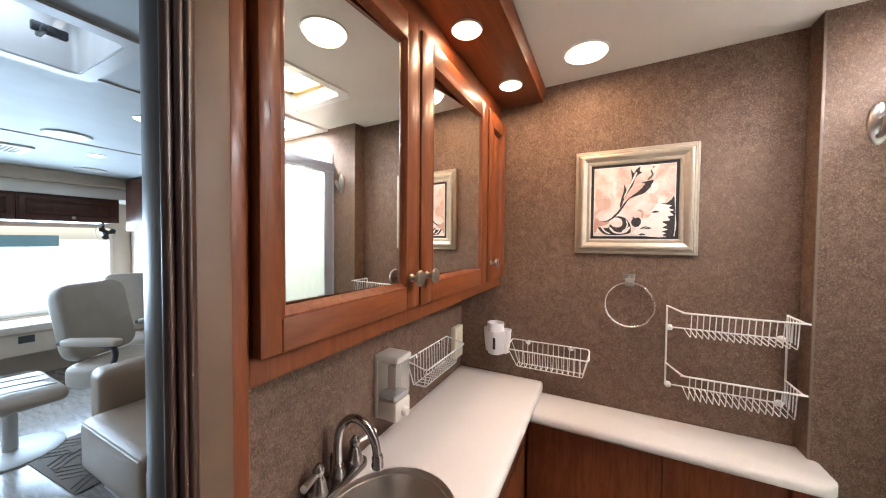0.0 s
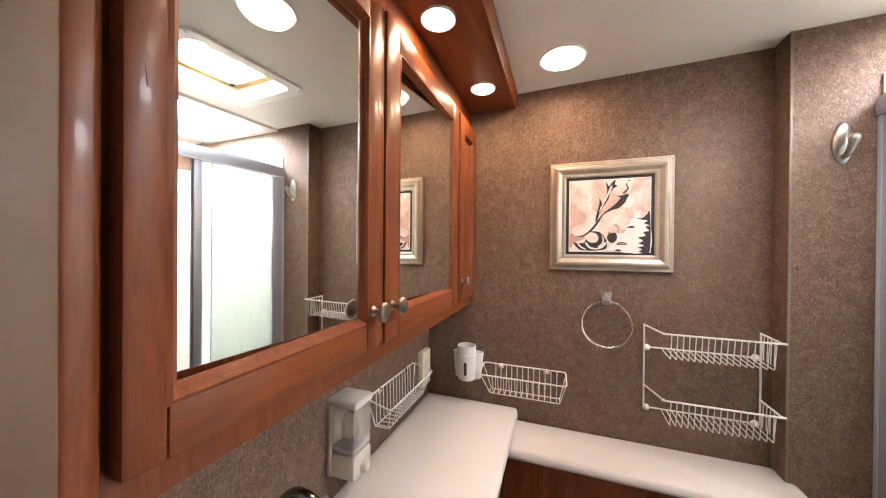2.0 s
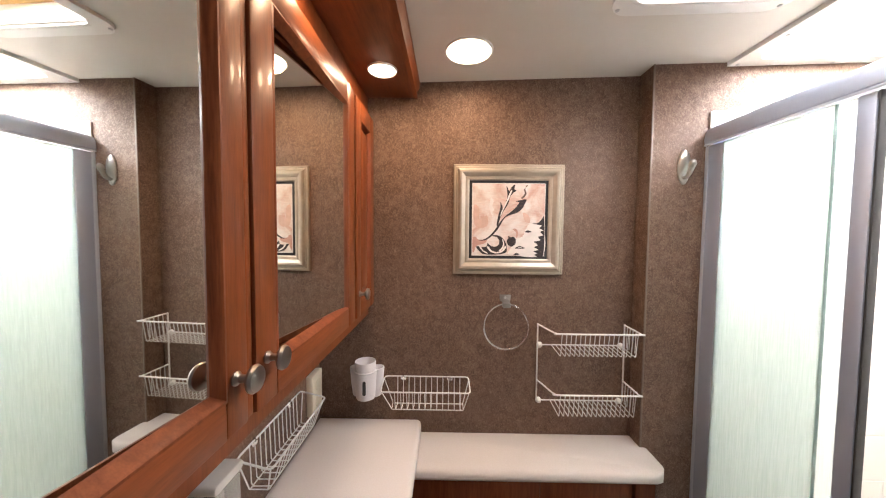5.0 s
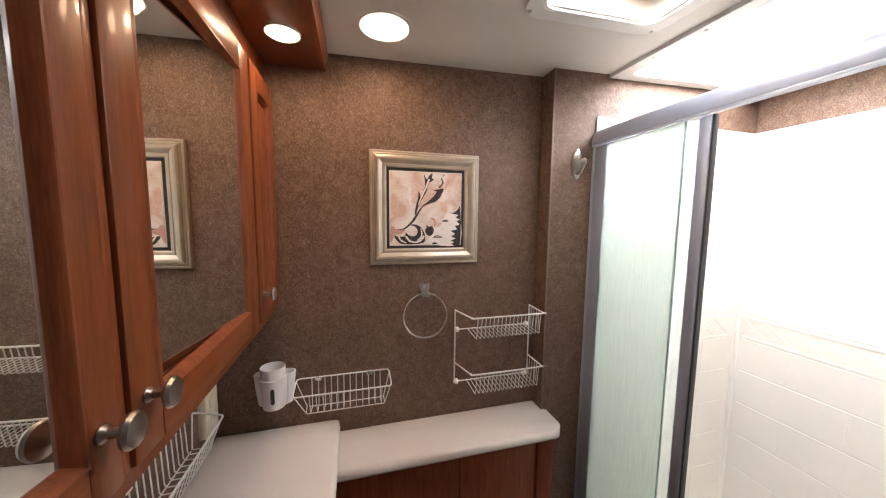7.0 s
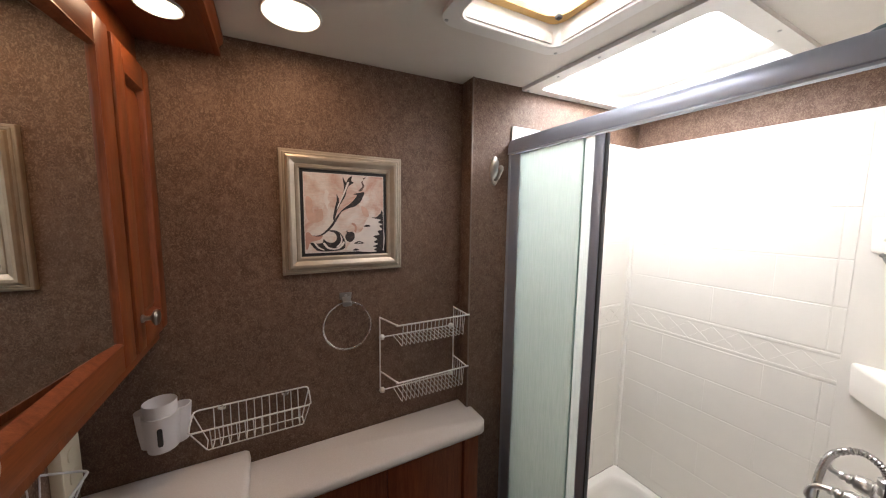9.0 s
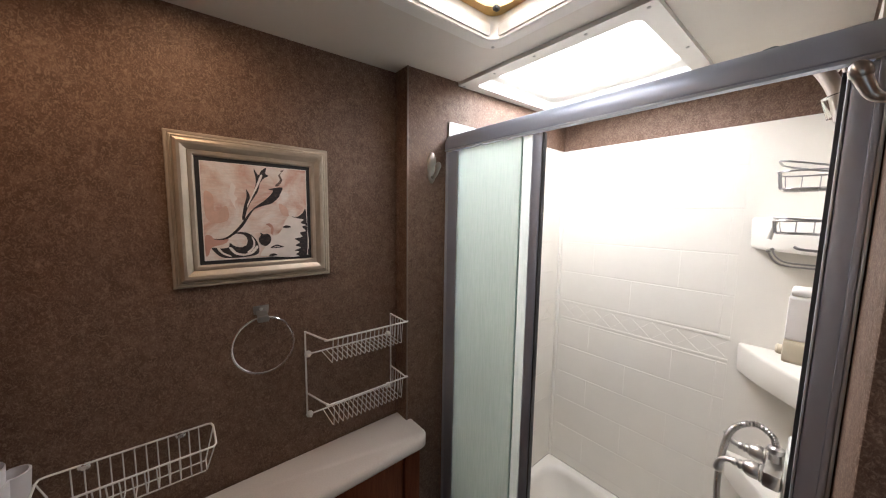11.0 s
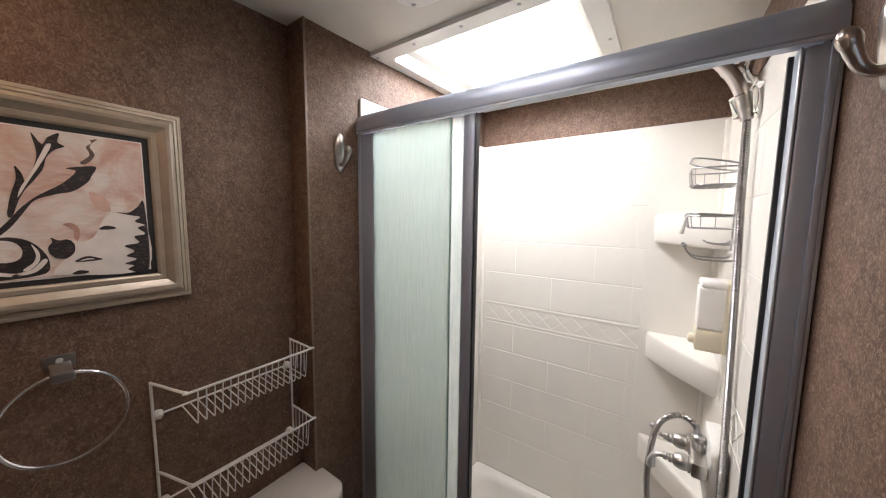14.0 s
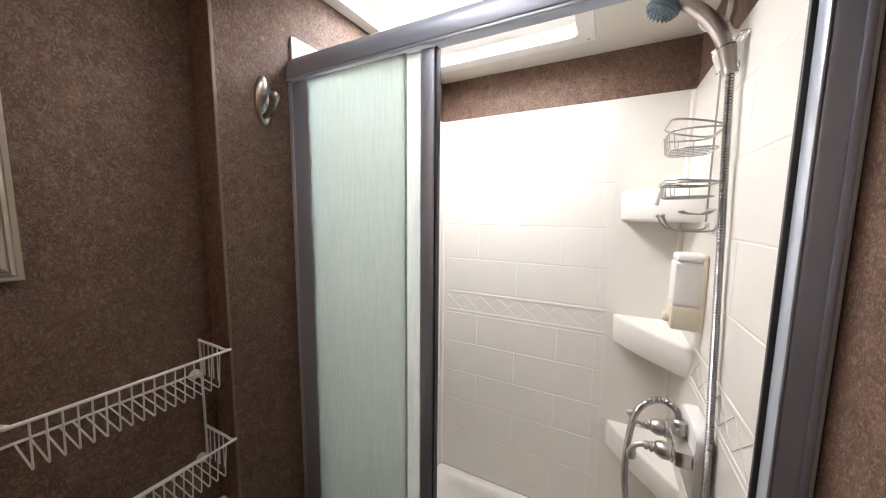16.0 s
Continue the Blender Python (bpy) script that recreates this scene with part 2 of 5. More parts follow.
def solid(name, bm, material, label, category, group="", kind="", smooth=35):
    """A thing that is one mesh, with its origin at the middle of its base."""
    lo = Vector([min(v.co[i] for v in bm.verts) for i in range(3)])
    hi = Vector([max(v.co[i] for v in bm.verts) for i in range(3)])
    base = Vector(((lo.x + hi.x) / 2, (lo.y + hi.y) / 2, lo.z))
    ob = tagged(new(name, mesh_of(name, bm, material, base, smooth)), label, category, group, kind)
    ob.location = base
    ORIGIN[ob.name] = base
    return ob


def box(x0, x1, y0, y1, z0, z1, bevel=0.0, seg=2, bm=None):
    own = bmesh.new()
    bmesh.ops.create_cube(own, size=1)
    for v in own.verts:
        v.co = Vector((x0 + (v.co.x + 0.5) * (x1 - x0), y0 + (v.co.y + 0.5) * (y1 - y0), z0 + (v.co.z + 0.5) * (z1 - z0)))
    if bevel:
        bmesh.ops.bevel(own, geom=own.edges[:], offset=bevel, segments=seg, profile=0.5, affect='EDGES')
    return own if bm is None else joined(bm, own)


def joined(bm, other):
    me = bpy.data.meshes.new("tmp")
    other.to_mesh(me)
    other.free()
    bm.from_mesh(me)
    bpy.data.meshes.remove(me)
    return bm


def moved(bm, m):
    bmesh.ops.transform(bm, matrix=m, verts=bm.verts[:])
    return bm


def smooth_path(pts, n=6, closed=False):
    pts = [Vector(p) for p in pts]
    out, k = [], len(pts)
    for i in range(k if closed else k - 1):
        p0 = pts[(i - 1) % k] if closed or i > 0 else pts[i]
        p1, p2 = pts[i], pts[(i + 1) % k]
        p3 = pts[(i + 2) % k] if closed or i + 2 < k else p2
        for j in range(n):
            t = j / n
            out.append(0.5 * (2 * p1 + (p2 - p0) * t + (2 * p0 - 5 * p1 + 4 * p2 - p3) * t * t + (3 * p1 - p0 - 3 * p2 + p3) * t ** 3))
    if not closed:
        out.append(pts[-1])
    return out


def tube(pts, r, sides=8, closed=False, bm=None):
    """A round rod along pts; r is a number or a list, one per point."""
    bm = bmesh.new() if bm is None else bm
    pts = [Vector(p) for p in pts]
    k, rings, up = len(pts), [], None
    for i, p in enumerate(pts):
        a = pts[i - 1] if i or closed else p
        b = pts[(i + 1) % k] if i + 1 < k or closed else p
        d = (b - a).normalized()
        if up is None:
            up = d.orthogonal().normalized()
        up = (up - d * up.dot(d)).normalized()
        side = d.cross(up)
        rad = r[i] if isinstance(r, (list, tuple)) else r
        rings.append([bm.verts.new(p + rad * (math.cos(2 * math.pi * j / sides) * up + math.sin(2 * math.pi * j / sides) * side)) for j in range(sides)])
    for i in range(k if closed else k - 1):
        a, b = rings[i], rings[(i + 1) % k]
        for j in range(sides):
            bm.faces.new((a[j], a[(j + 1) % sides], b[(j + 1) % sides], b[j]))
    if not closed:
        bm.faces.new(rings[0][::-1])
        bm.faces.new(rings[-1])
    return bm


def lathe(profile, segs=32, m=None, sx=1.0, sy=1.0, bm=None):
    """A turned body: profile of (radius, height) about z, then placed by m."""
    own = bmesh.new()
    rings = []
    for r, z in profile:
        if r < 1e-6:
            rings.append([own.verts.new((0, 0, z))])
        else:
            rings.append([own.verts.new((sx * r * math.cos(2 * math.pi * j / segs), sy * r * math.sin(2 * math.pi * j / segs), z)) for j in range(segs)])
    for a, b in zip(rings, rings[1:]):
        for j in range(segs):
            q = [a[j % len(a)], a[(j + 1) % len(a)], b[(j + 1) % len(b)], b[j % len(b)]]
            q = list(dict.fromkeys(q))
            if len(q) > 2:
                own.faces.new(q)
    for ring in (rings[0], rings[-1]):
        if len(ring) > 2:
            own.faces.new(ring)
    if m is not None:
        moved(own, m)
    return own if bm is None else joined(bm, own)


def prism(outline, depth, m=None, bevel=0.0, seg=2):
    """A flat outline in x, y, raised by depth along z."""
    bm = bmesh.new()
    f = bm.faces.new([bm.verts.new((x, y, 0)) for x, y in outline])
    top = bmesh.ops.extrude_face_region(bm, geom=[f])
    bmesh.ops.translate(bm, vec=(0, 0, depth), verts=[g for g in top["geom"] if isinstance(g, bmesh.types.BMVert)])
    if bevel:
        bmesh.ops.bevel(bm, geom=[e for e in bm.edges if e.calc_face_angle(0) > 0.5], offset=bevel, segments=seg, profile=0.5, affect='EDGES')
    if m is not None:
        moved(bm, m)
    return bm


def rounded(w, h, r, n=6):
    """Outline of a rounded rectangle about its middle."""
    out = []
    for cx, cy, a in ((w / 2 - r, h / 2 - r, 0), (-w / 2 + r, h / 2 - r, 90), (-w / 2 + r, -h / 2 + r, 180), (w / 2 - r, -h / 2 + r, 270)):
        for i in range(n + 1):
            t = radians(a + 90 * i / n)
            out.append((cx + r * math.cos(t), cy + r * math.sin(t)))
    return out


def frame_ring(outer, inner, z0, z1, m=None):
    """A flat frame between two outlines of the same number of points."""
    bm = bmesh.new()
    loops = [[bm.verts.new((x, y, z)) for x, y in o] for o, z in ((outer, z0), (outer, z1), (inner, z1), (inner, z0))]
    n = len(outer)
    for a, b in zip(loops, loops[1:] + loops[:1]):
        for i in range(n):
            bm.faces.new((a[i], a[(i + 1) % n], b[(i + 1) % n], b[i]))
    if m is not None:
        moved(bm, m)
    return bm


def profile_frame(w, h, prof, m):
    """A mitred moulding round a w by h rectangle about the origin; prof: (inset, height) from the outer edge inwards."""
    bm = bmesh.new()
    loops = []
    for inset, z in prof:
        x, y = w / 2 - inset, h / 2 - inset
        loops.append([bm.verts.new(p) for p in ((-x, -y, z), (x, -y, z), (x, y, z), (-x, y, z))])
    for a, b in zip(loops, loops[1:] + loops[:1]):
        for i in range(4):
            bm.faces.new((a[i], a[(i + 1) % 4], b[(i + 1) % 4], b[i]))
    return moved(bm, m)


# poses that stand a flat thing up: outline x, y to the wall's plane, height z out of the wall
def on_north(x, y, z):
    return Matrix.Translation((x, y, z)) @ Matrix(((1, 0, 0, 0), (0, 0, -1, 0), (0, 1, 0, 0), (0, 0, 0, 1)))


def on_west(x, y, z):
    return Matrix.Translation((x, y, z)) @ Matrix(((0, 0, 1, 0), (1, 0, 0, 0), (0, 1, 0, 0), (0, 0, 0, 1)))


def on_south(x, y, z):
    return Matrix.Translation((x, y, z)) @ Matrix(((-1, 0, 0, 0), (0, 0, 1, 0), (0, 1, 0, 0), (0, 0, 0, 1)))


def on_east(x, y, z):
    return Matrix.Translation((x, y, z)) @ Matrix(((0, 0, -1, 0), (-1, 0, 0, 0), (0, 1, 0, 0), (0, 0, 0, 1)))


def on_ceiling(x, y, z):
    return Matrix.Translation((x, y, z)) @ Matrix(((1, 0, 0, 0), (0, -1, 0, 0), (0, 0, -1, 0), (0, 0, 0, 1)))


# ---- the plan ----
W, N, E, S = 1.515, 3.455, 3.50, 2.48      # bathroom walls: sink side, picture side, shower's far and tap walls
PIL, SHN = 3.385, 3.385                    # face of the wall beside the shower; the shower's near end
ZK, ZL, ZV = 0.90, 0.857, 1.963            # counter, lower ledge, underside of the valance


def zc(x):
    return 2.003 + (x - 1.5) * 0.030

# ---- the structure ----
def structure(name, bm, material, label, category="wall"):
    return solid(name, bm, material, label, category, kind="structure")


structure("floor", box(-3.4, 3.7, 0.7, 4.4, -0.06, 0.0), FLOOR, "grey-brown wood-look vinyl floor of the coach", "floor")
structure("wall_west", box(W - 0.05, W, 2.415, N + 0.06, 0.0, 2.06), WALLPAPER, "brown textured wallpaper wall behind the sink")
structure("wall_north", box(W, 3.62, N, N + 0.06, 0.0, 2.09), WALLPAPER, "brown textured wallpaper wall with a picture and wire racks")
structure("wall_pilaster", box(2.557, 3.62, PIL, N - 0.001, 0.0, 2.09, 0.004), WALLPAPER, "brown wallpapered wall return beside the shower")
structure("wall_east", box(E + 0.006, 3.62, 2.3, PIL - 0.001, 0.0, 2.09), WALLPAPER, "brown wallpapered wall at the shower's far side")
structure("wall_shower_south", box(2.733, E + 0.005, 2.36, S - 0.006, 0.0, 2.09), WALLPAPER, "brown wallpapered wall behind the shower taps")
structure("wall_return", box(2.50, 2.732, 2.36, 2.462, 0.0, 2.09, 0.004), WALLPAPER, "brown wallpapered wall return beside the shower door")
# the two hall walls are out of view, added to close off outside light
structure("wall_hall_east", box(2.50, 2.56, 0.7, 2.359, 0.0, 2.09), WALLPAPER, "brown wallpapered closing wall of the unseen passage")
structure("wall_hall_south", box(-3.4, 2.5, 0.64, 0.70, 0.0, 2.10), BEIGE, "plain beige closing wall on the unseen side of the coach")
structure("wall_doorway", box(1.66, 1.698, 2.352, 2.40, 0.0, 2.05, 0.002), TAN, "tan panelled wall end at the bathroom doorway")
jamb = thing("door_trim", (1.685, 2.35, 0), "dark stained grooved wooden trim of the bathroom doorway", "door trim", kind="structure")
outline = [(-0.034, 0.0265), (-0.034, 0.006)]
outline += [(-0.033 + 0.041 * u / 10, 0.0045 - 0.0055 * math.sin(math.pi * (0.12 + 0.078 * u))) for u in range(11)]
for cx, cy, r in ((0.0115, 0.0040, 0.0050), (0.0165, 0.0120, 0.0036), (0.0165, 0.0190, 0.0036)):
    outline += [(cx + r * math.cos(radians(a)), cy + r * math.sin(radians(a))) for a in range(-90, 61, 15)]
outline += [(0.0135, 0.0265)]
part("casing", prism(outline, 2.05, Matrix.Translation((1.688, 2.338, 0))), CASING, jamb, smooth=60)
structure("trim_cabinet_end", box(1.64, 1.692, 2.397, 2.424, 0.0, 2.04, 0.007, 3), CHERRY, "rounded cherry trim beside the mirror cabinet", "trim")


def slab_with_holes(x0, x1, y0, y1, zf, thick, holes):
    """A ceiling board that follows zf(x), cut through by rectangular holes."""
    xs = sorted({x0, x1, *[h[0] for h in holes], *[h[1] for h in holes]})
    ys = sorted({y0, y1, *[h[2] for h in holes], *[h[3] for h in holes]})
    bm = bmesh.new()
    grid = {}
    for i, x in enumerate(xs):
        for j, y in enumerate(ys):
            for k in (0, 1):
                grid[i, j, k] = bm.verts.new((x, y, zf(x) + k * thick))
    solidcell = {}
    for i in range(len(xs) - 1):
        for j in range(len(ys) - 1):
            cx, cy = (xs[i] + xs[i + 1]) / 2, (ys[j] + ys[j + 1]) / 2
            solidcell[i, j] = not any(h[0] < cx < h[1] and h[2] < cy < h[3] for h in holes)
    for (i, j), full in solidcell.items():
        if not full:
            continue
        for k in (0, 1):
            bm.faces.new([grid[i, j, k], grid[i + 1, j, k], grid[i + 1, j + 1, k], grid[i, j + 1, k]])
        for (di, dj), (a, b) in {(-1, 0): ((i, j), (i, j + 1)), (1, 0): ((i + 1, j), (i + 1, j + 1)), (0, -1): ((i, j), (i + 1, j)), (0, 1): ((i, j + 1), (i + 1, j + 1))}.items():
            if not solidcell.get((i + di, j + dj), False):
                bm.faces.new([grid[(*a, 0)], grid[(*b, 0)], grid[(*b, 1)], grid[(*a, 1)]])
    return bm


VENT = (2.335, 2.645, 2.80, 3.11)
SKYL = (2.825, 3.345, 2.815, 3.36)
HATCH = (0.30, 0.70, 2.30, 2.66)
structure("ceiling_bath", slab_with_holes(1.60, 3.62, 0.64, N + 0.06, zc, 0.03, [VENT, SKYL]), CEILING, "cream vinyl bathroom ceiling with a vent and a skylight", "ceiling")
structure("ceiling_salon", slab_with_holes(-3.4, 1.599, 0.64, 4.46, lambda x: 2.05, 0.03, [HATCH]), SALON_CEIL, "pale grey padded ceiling of the coach saloon", "ceiling")
for x in (0.285, -1.03):
    structure("ceiling_seam", box(x - 0.006, x + 0.006, 0.7, 4.4, 2.044, 2.052, 0.002), GREYPAINT, "thin seam strip of the saloon ceiling", "trim")

structure("trim_corner_bead", box(2.5548, 2.5610, 3.3822, 3.3848, ZL + 0.002, 2.04, 0.0008), BEAD, "narrow tan corner bead on the wall return", "trim")

# skylight over the shower
sk = thing("skylight", (3.08, 3.09, 2.05), "white moulded skylight with a frosted dome over the shower", "skylight", kind="structure")
zs = zc(3.07)
m = Matrix.Translation((3.072, 3.084, 0)) @ Matrix(((1, 0, 0, 0), (0, 1, 0, 0), (0.03, 0, 1, 0), (0, 0, 0, 1)))
part("flange", frame_ring(rounded(0.60, 0.622, 0.012), rounded(0.499, 0.526, 0.025), zs - 0.012, zs + 0.001, m), WHITE_PL, sk)
bm = bmesh.new()
loops = [[bm.verts.new((x, y, z)) for x, y in rounded(w, h, 0.03)] for w, h, z in ((0.516, 0.541, zs - 0.009), (0.516, 0.541, zs + 0.13), (0.400, 0.458, zs + 0.13), (0.400, 0.458, zs + 0.036), (0.412, 0.468, zs + 0.031), (0.488, 0.514, zs + 0.026), (0.496, 0.522, zs + 0.018), (0.503, 0.530, zs - 0.009))]
for a, b in zip(loops, loops[1:] + loops[:1]):
    for i in range(len(a)):
        bm.faces.new((a[i], a[(i + 1) % len(a)], b[(i + 1) % len(a)], b[i]))
part("shaft", moved(bm, m), WHITE_PL, sk, smooth=25)
for dx, dy in ((-0.28, -0.29), (-0.28, 0.0), (-0.28, 0.29), (0.28, -0.29), (0.28, 0.29), (0.0, -0.295), (0.0, 0.295), (-0.28, 0.15), (-0.28, -0.15)):
    part("screw", lathe([(0.005, 0), (0.004, 0.002), (0, 0.003)], 10, on_ceiling(3.072 + dx, 3.084 + dy, zs - 0.012 + 0.03 * dx)), GREYPAINT, sk)
part("dome", lathe([(0.385, 0.0), (0.37, 0.05), (0.30, 0.10), (0.15, 0.13), (0, 0.135)], 24, Matrix.Translation((3.072, 3.084, zs + 0.14))), DOME, sk)
area_lamp("skylight_daylight", (3.072, 3.084, zs + 0.058), (3.072, 3.084, 0), 0.395, 0.452, 15.5, DAY)

# roof vent with its fan
vt = thing("roof_vent", (2.49, 2.955, 2.04), "white plastic roof vent with an aged amber seal and fan", "roof vent", kind="structure")
zv = zc(2.49)
m = Matrix.Translation((2.49, 2.955, 0)) @ Matrix(((1, 0, 0, 0), (0, 1, 0, 0), (0.03, 0, 1, 0), (0, 0, 0, 1)))
part("flange", frame_ring(rounded(0.392, 0.392, 0.05), rounded(0.325, 0.325, 0.03), zv - 0.008, zv + 0.001, m), WHITE_PL, vt)
part("shaft", frame_ring(rounded(0.330, 0.330, 0.035), rounded(0.318, 0.318, 0.035), zv - 0.007, zv + 0.062, m), WHITE_PL, vt)
part("seal", frame_ring(rounded(0.3175, 0.3175, 0.035), rounded(0.272, 0.272, 0.05), zv + 0.050, zv + 0.064, m), AMBER, vt)
fan_b = bmesh.new()
for i in range(6):
    prismed = prism([(0.015, -0.012), (0.11, -0.035), (0.12, 0.03), (0.015, 0.012)], 0.003, Matrix.Translation((2.49, 2.955, zv + 0.105)) @ pose(0, 0, 0, 18, 0, 60 * i))
    joined(fan_b, prismed)
part("fan", lathe([(0.0, 0.09), (0.03, 0.09), (0.03, 0.12), (0.0, 0.12)], 20, Matrix.Translation((2.49, 2.955, zv)), bm=fan_b), GREYPAINT, vt)
part("latch", box(2.598, 2.614, 3.062, 3.076, zv + 0.040, zv + 0.050, 0.003), BLACKPL, vt)
for dx, dy in ((-0.176, -0.176), (-0.176, 0.176), (0.176, -0.176), (0.176, 0.176)):
    part("screw", lathe([(0.005, 0), (0.004, 0.002), (0, 0.003)], 10, on_ceiling(2.49 + dx, 2.955 + dy, zv - 0.008 + 0.03 * dx)), GREYPAINT, vt)
part("curb", frame_ring(rounded(0.37, 0.37, 0.04), rounded(0.335, 0.335, 0.035), zv + 0.028, zv + 0.1595, m), FROSTPL, vt)
part("lid", box(2.30, 2.68, 2.765, 3.145, zv + 0.16, zv + 0.175, 0.006), FROSTPL, vt)
area_lamp("vent_daylight", (2.49, 2.955, zv + 0.135), (2.49, 2.955, 0), 0.31, 0.31, 5.5, DAY)


def downlight(x, y, z, r, watts, rim, group):
    ob = thing("ceiling_light", (x, y, z), "round recessed ceiling light with a glowing white lens", "ceiling light", group)
    part("trim_ring", lathe([(r * 1.01, 0.0), (r * 1.10, 0.0), (r * 1.09, 0.003), (r * 1.05, 0.005), (r * 1.0, 0.004)], 40, on_ceiling(x, y, z)), rim, ob)
    part("lens", lathe([(r * 1.0, 0.0), (r * 1.0, 0.004), (r * 0.7, 0.010), (0, 0.013)], 40, on_ceiling(x, y, z)), LENS, ob)
    area_lamp("downlight_glow", (x, y, z - 0.016), (x, y, 0), 1.7 * r, 1.7 * r, watts, WARM, 'DISK')
    return ob


downlight(1.998, 3.284, zc(2.0), 0.060, 0.82, WHITE_PL, "bathroom ceiling lights")
downlight(2.05, 2.82, zc(2.05), 0.060, 0.36, WHITE_PL, "bathroom ceiling lights")
downlight(1.742, 2.944, ZV, 0.036, 0.52, WHITE_PL, "valance lights")
downlight(1.766, 3.273, ZV, 0.036, 0.52, WHITE_PL, "valance lights")

# ---- shower surround ----
sur = thing("wall_shower_surround", (3.1, 2.95, 0.3), "cream moulded acrylic shower surround with tile relief", "shower surround", kind="structure")
part("panel", box(E, E + 0.006, S, SHN - 0.006, 0.268, 1.898), ACRYLIC, sur)
part("panel", box(2.735, E, S - 0.006, S, 0.268, 1.898), ACRYLIC, sur)
part("panel", box(2.735, E + 0.006, SHN - 0.006, SHN - 0.001, 0.268, 1.898), ACRYLIC, sur)
part("edge_strip", box(2.7275, 2.7345, SHN - 0.007, SHN - 0.001, 0.268, 1.896, 0.001), WHITE_PL, sur)
part("cove", tube([(E - 0.002, SHN - 0.008, 0.268), (E - 0.002, SHN - 0.008, 1.89)], 0.012, 10), ACRYLIC, sur)
part("cove", tube([(E - 0.002, S + 0.002, 0.268), (E - 0.002, S + 0.002, 1.89)], 0.012, 10), ACRYLIC, sur)

# shower pan
pan = thing("shower_pan", (3.12, 2.93, 0), "cream moulded shower pan with a raised rim", "shower pan", kind="structure")
bm = bmesh.new()
rings = [[bm.verts.new((3.112 + x, 2.932 + y, z)) for x, y in rounded(w, h, r)] for w, h, r, z in ((0.772, 0.890, 0.02, 0.02), (0.772, 0.890, 0.02, 0.268), (0.715, 0.830, 0.07, 0.270), (0.695, 0.810, 0.09, 0.264), (0.680, 0.795, 0.10, 0.24), (0.64, 0.755, 0.12, 0.09), (0.58, 0.69, 0.12, 0.06), (0.20, 0.24, 0.05, 0.05))]
for a, b in zip(rings, rings[1:]):
    for i in range(len(a)):
        bm.faces.new((a[i], a[(i + 1) % len(a)], b[(i + 1) % len(a)], b[i]))
bm.faces.new(rings[-1]), bm.faces.new(rings[0][::-1])
part("basin", bm, ACRYLIC, pan, smooth=50)
part("apron", box(2.695, 2.725, 2.49, 3.38, 0.0, 0.300, 0.01), ACRYLIC, pan)

# ---- mirror cabinet over the sink ----
XF, XD = 1.682, 1.703
cab = thing("wall_cabinet", (1.6, 2.94, 1.255), "cherry wall cabinet with two mirrored doors and one panelled door", "cabinet")
part("body", box(W, XF - 0.018, 2.424, N - 0.002, 1.257, ZV - 0.001), CHERRY, cab)
fr = bmesh.new()
for y0, y1, z0, z1 in ((2.424, 2.452, 1.255, ZV - 0.001), (3.43, N - 0.001, 1.255, ZV - 0.001), (2.452, 3.43, 1.255, 1.31), (2.452, 3.43, 1.86, ZV - 0.001), (2.77, 2.81, 1.31, 1.86), (3.22, 3.262, 1.31, 1.86)):
    box(XF - 0.018, XF, y0, y1, z0, z1, bm=fr)
part("face_frame", fr, CHERRY, cab)


def knob(parent, x, y, z):
    k = part("knob", lathe([(0.0, 0.0), (0.008, 0.0), (0.0085, 0.002), (0.005, 0.006), (0.0045, 0.014), (0.009, 0.017), (0.0155, 0.020), (0.0165, 0.023), (0.0145, 0.0265), (0.008, 0.0285), (0, 0.029)], 28, on_west(x, y, z)), NICKEL, parent, "brushed nickel knob")
    return k


def cabinet_door(y0, y1, z0, z1, left, right, bot, top, mirror, ky, kz):
    d = part("door", box(XF + 0.001, XD, y0, y0 + left, z0, z1, 0.0035), CHERRY, cab)
    cy, cz, w, h = (y0 + left + y1 - right) / 2, (z0 + bot + z1 - top) / 2, y1 - y0 - left - right, z1 - z0 - bot - top
    part("stile", box(XF + 0.001, XD, y1 - right, y1, z0, z1, 0.0035), CHERRY, d)
    part("rail", box(XF + 0.001, XD, y0 + left, y1 - right, z0, z0 + bot, 0.0025), CHERRY_H, d)
    part("rail", box(XF + 0.001, XD, y0 + left, y1 - right, z1 - top, z1, 0.0025), CHERRY_H, d)
    part("moulding", profile_frame(w + 0.004, h + 0.004, [(0.0, -0.012), (0.0, -0.0005), (0.004, 0.0005), (0.0075, -0.003), (0.0085, -0.006), (0.013, -0.010), (0.014, -0.014)], on_west(XD, cy, cz)), CHERRY_LOW, d)
    if mirror:
        # the glass sits a little askew in its rebate
        glass = box(-0.002, 0.002, -w / 2, w / 2, -h / 2, h / 2)
        part("mirror", moved(glass, pose(XF + 0.001, cy, cz, 0, 0, -mirror)), MIRROR, d, "clear mirror glass")
    else:
        part("panel", profile_panel(w, h, on_west(XF + 0.004, cy, cz)), CHERRY, d)
    knob(d, XD, ky, kz)


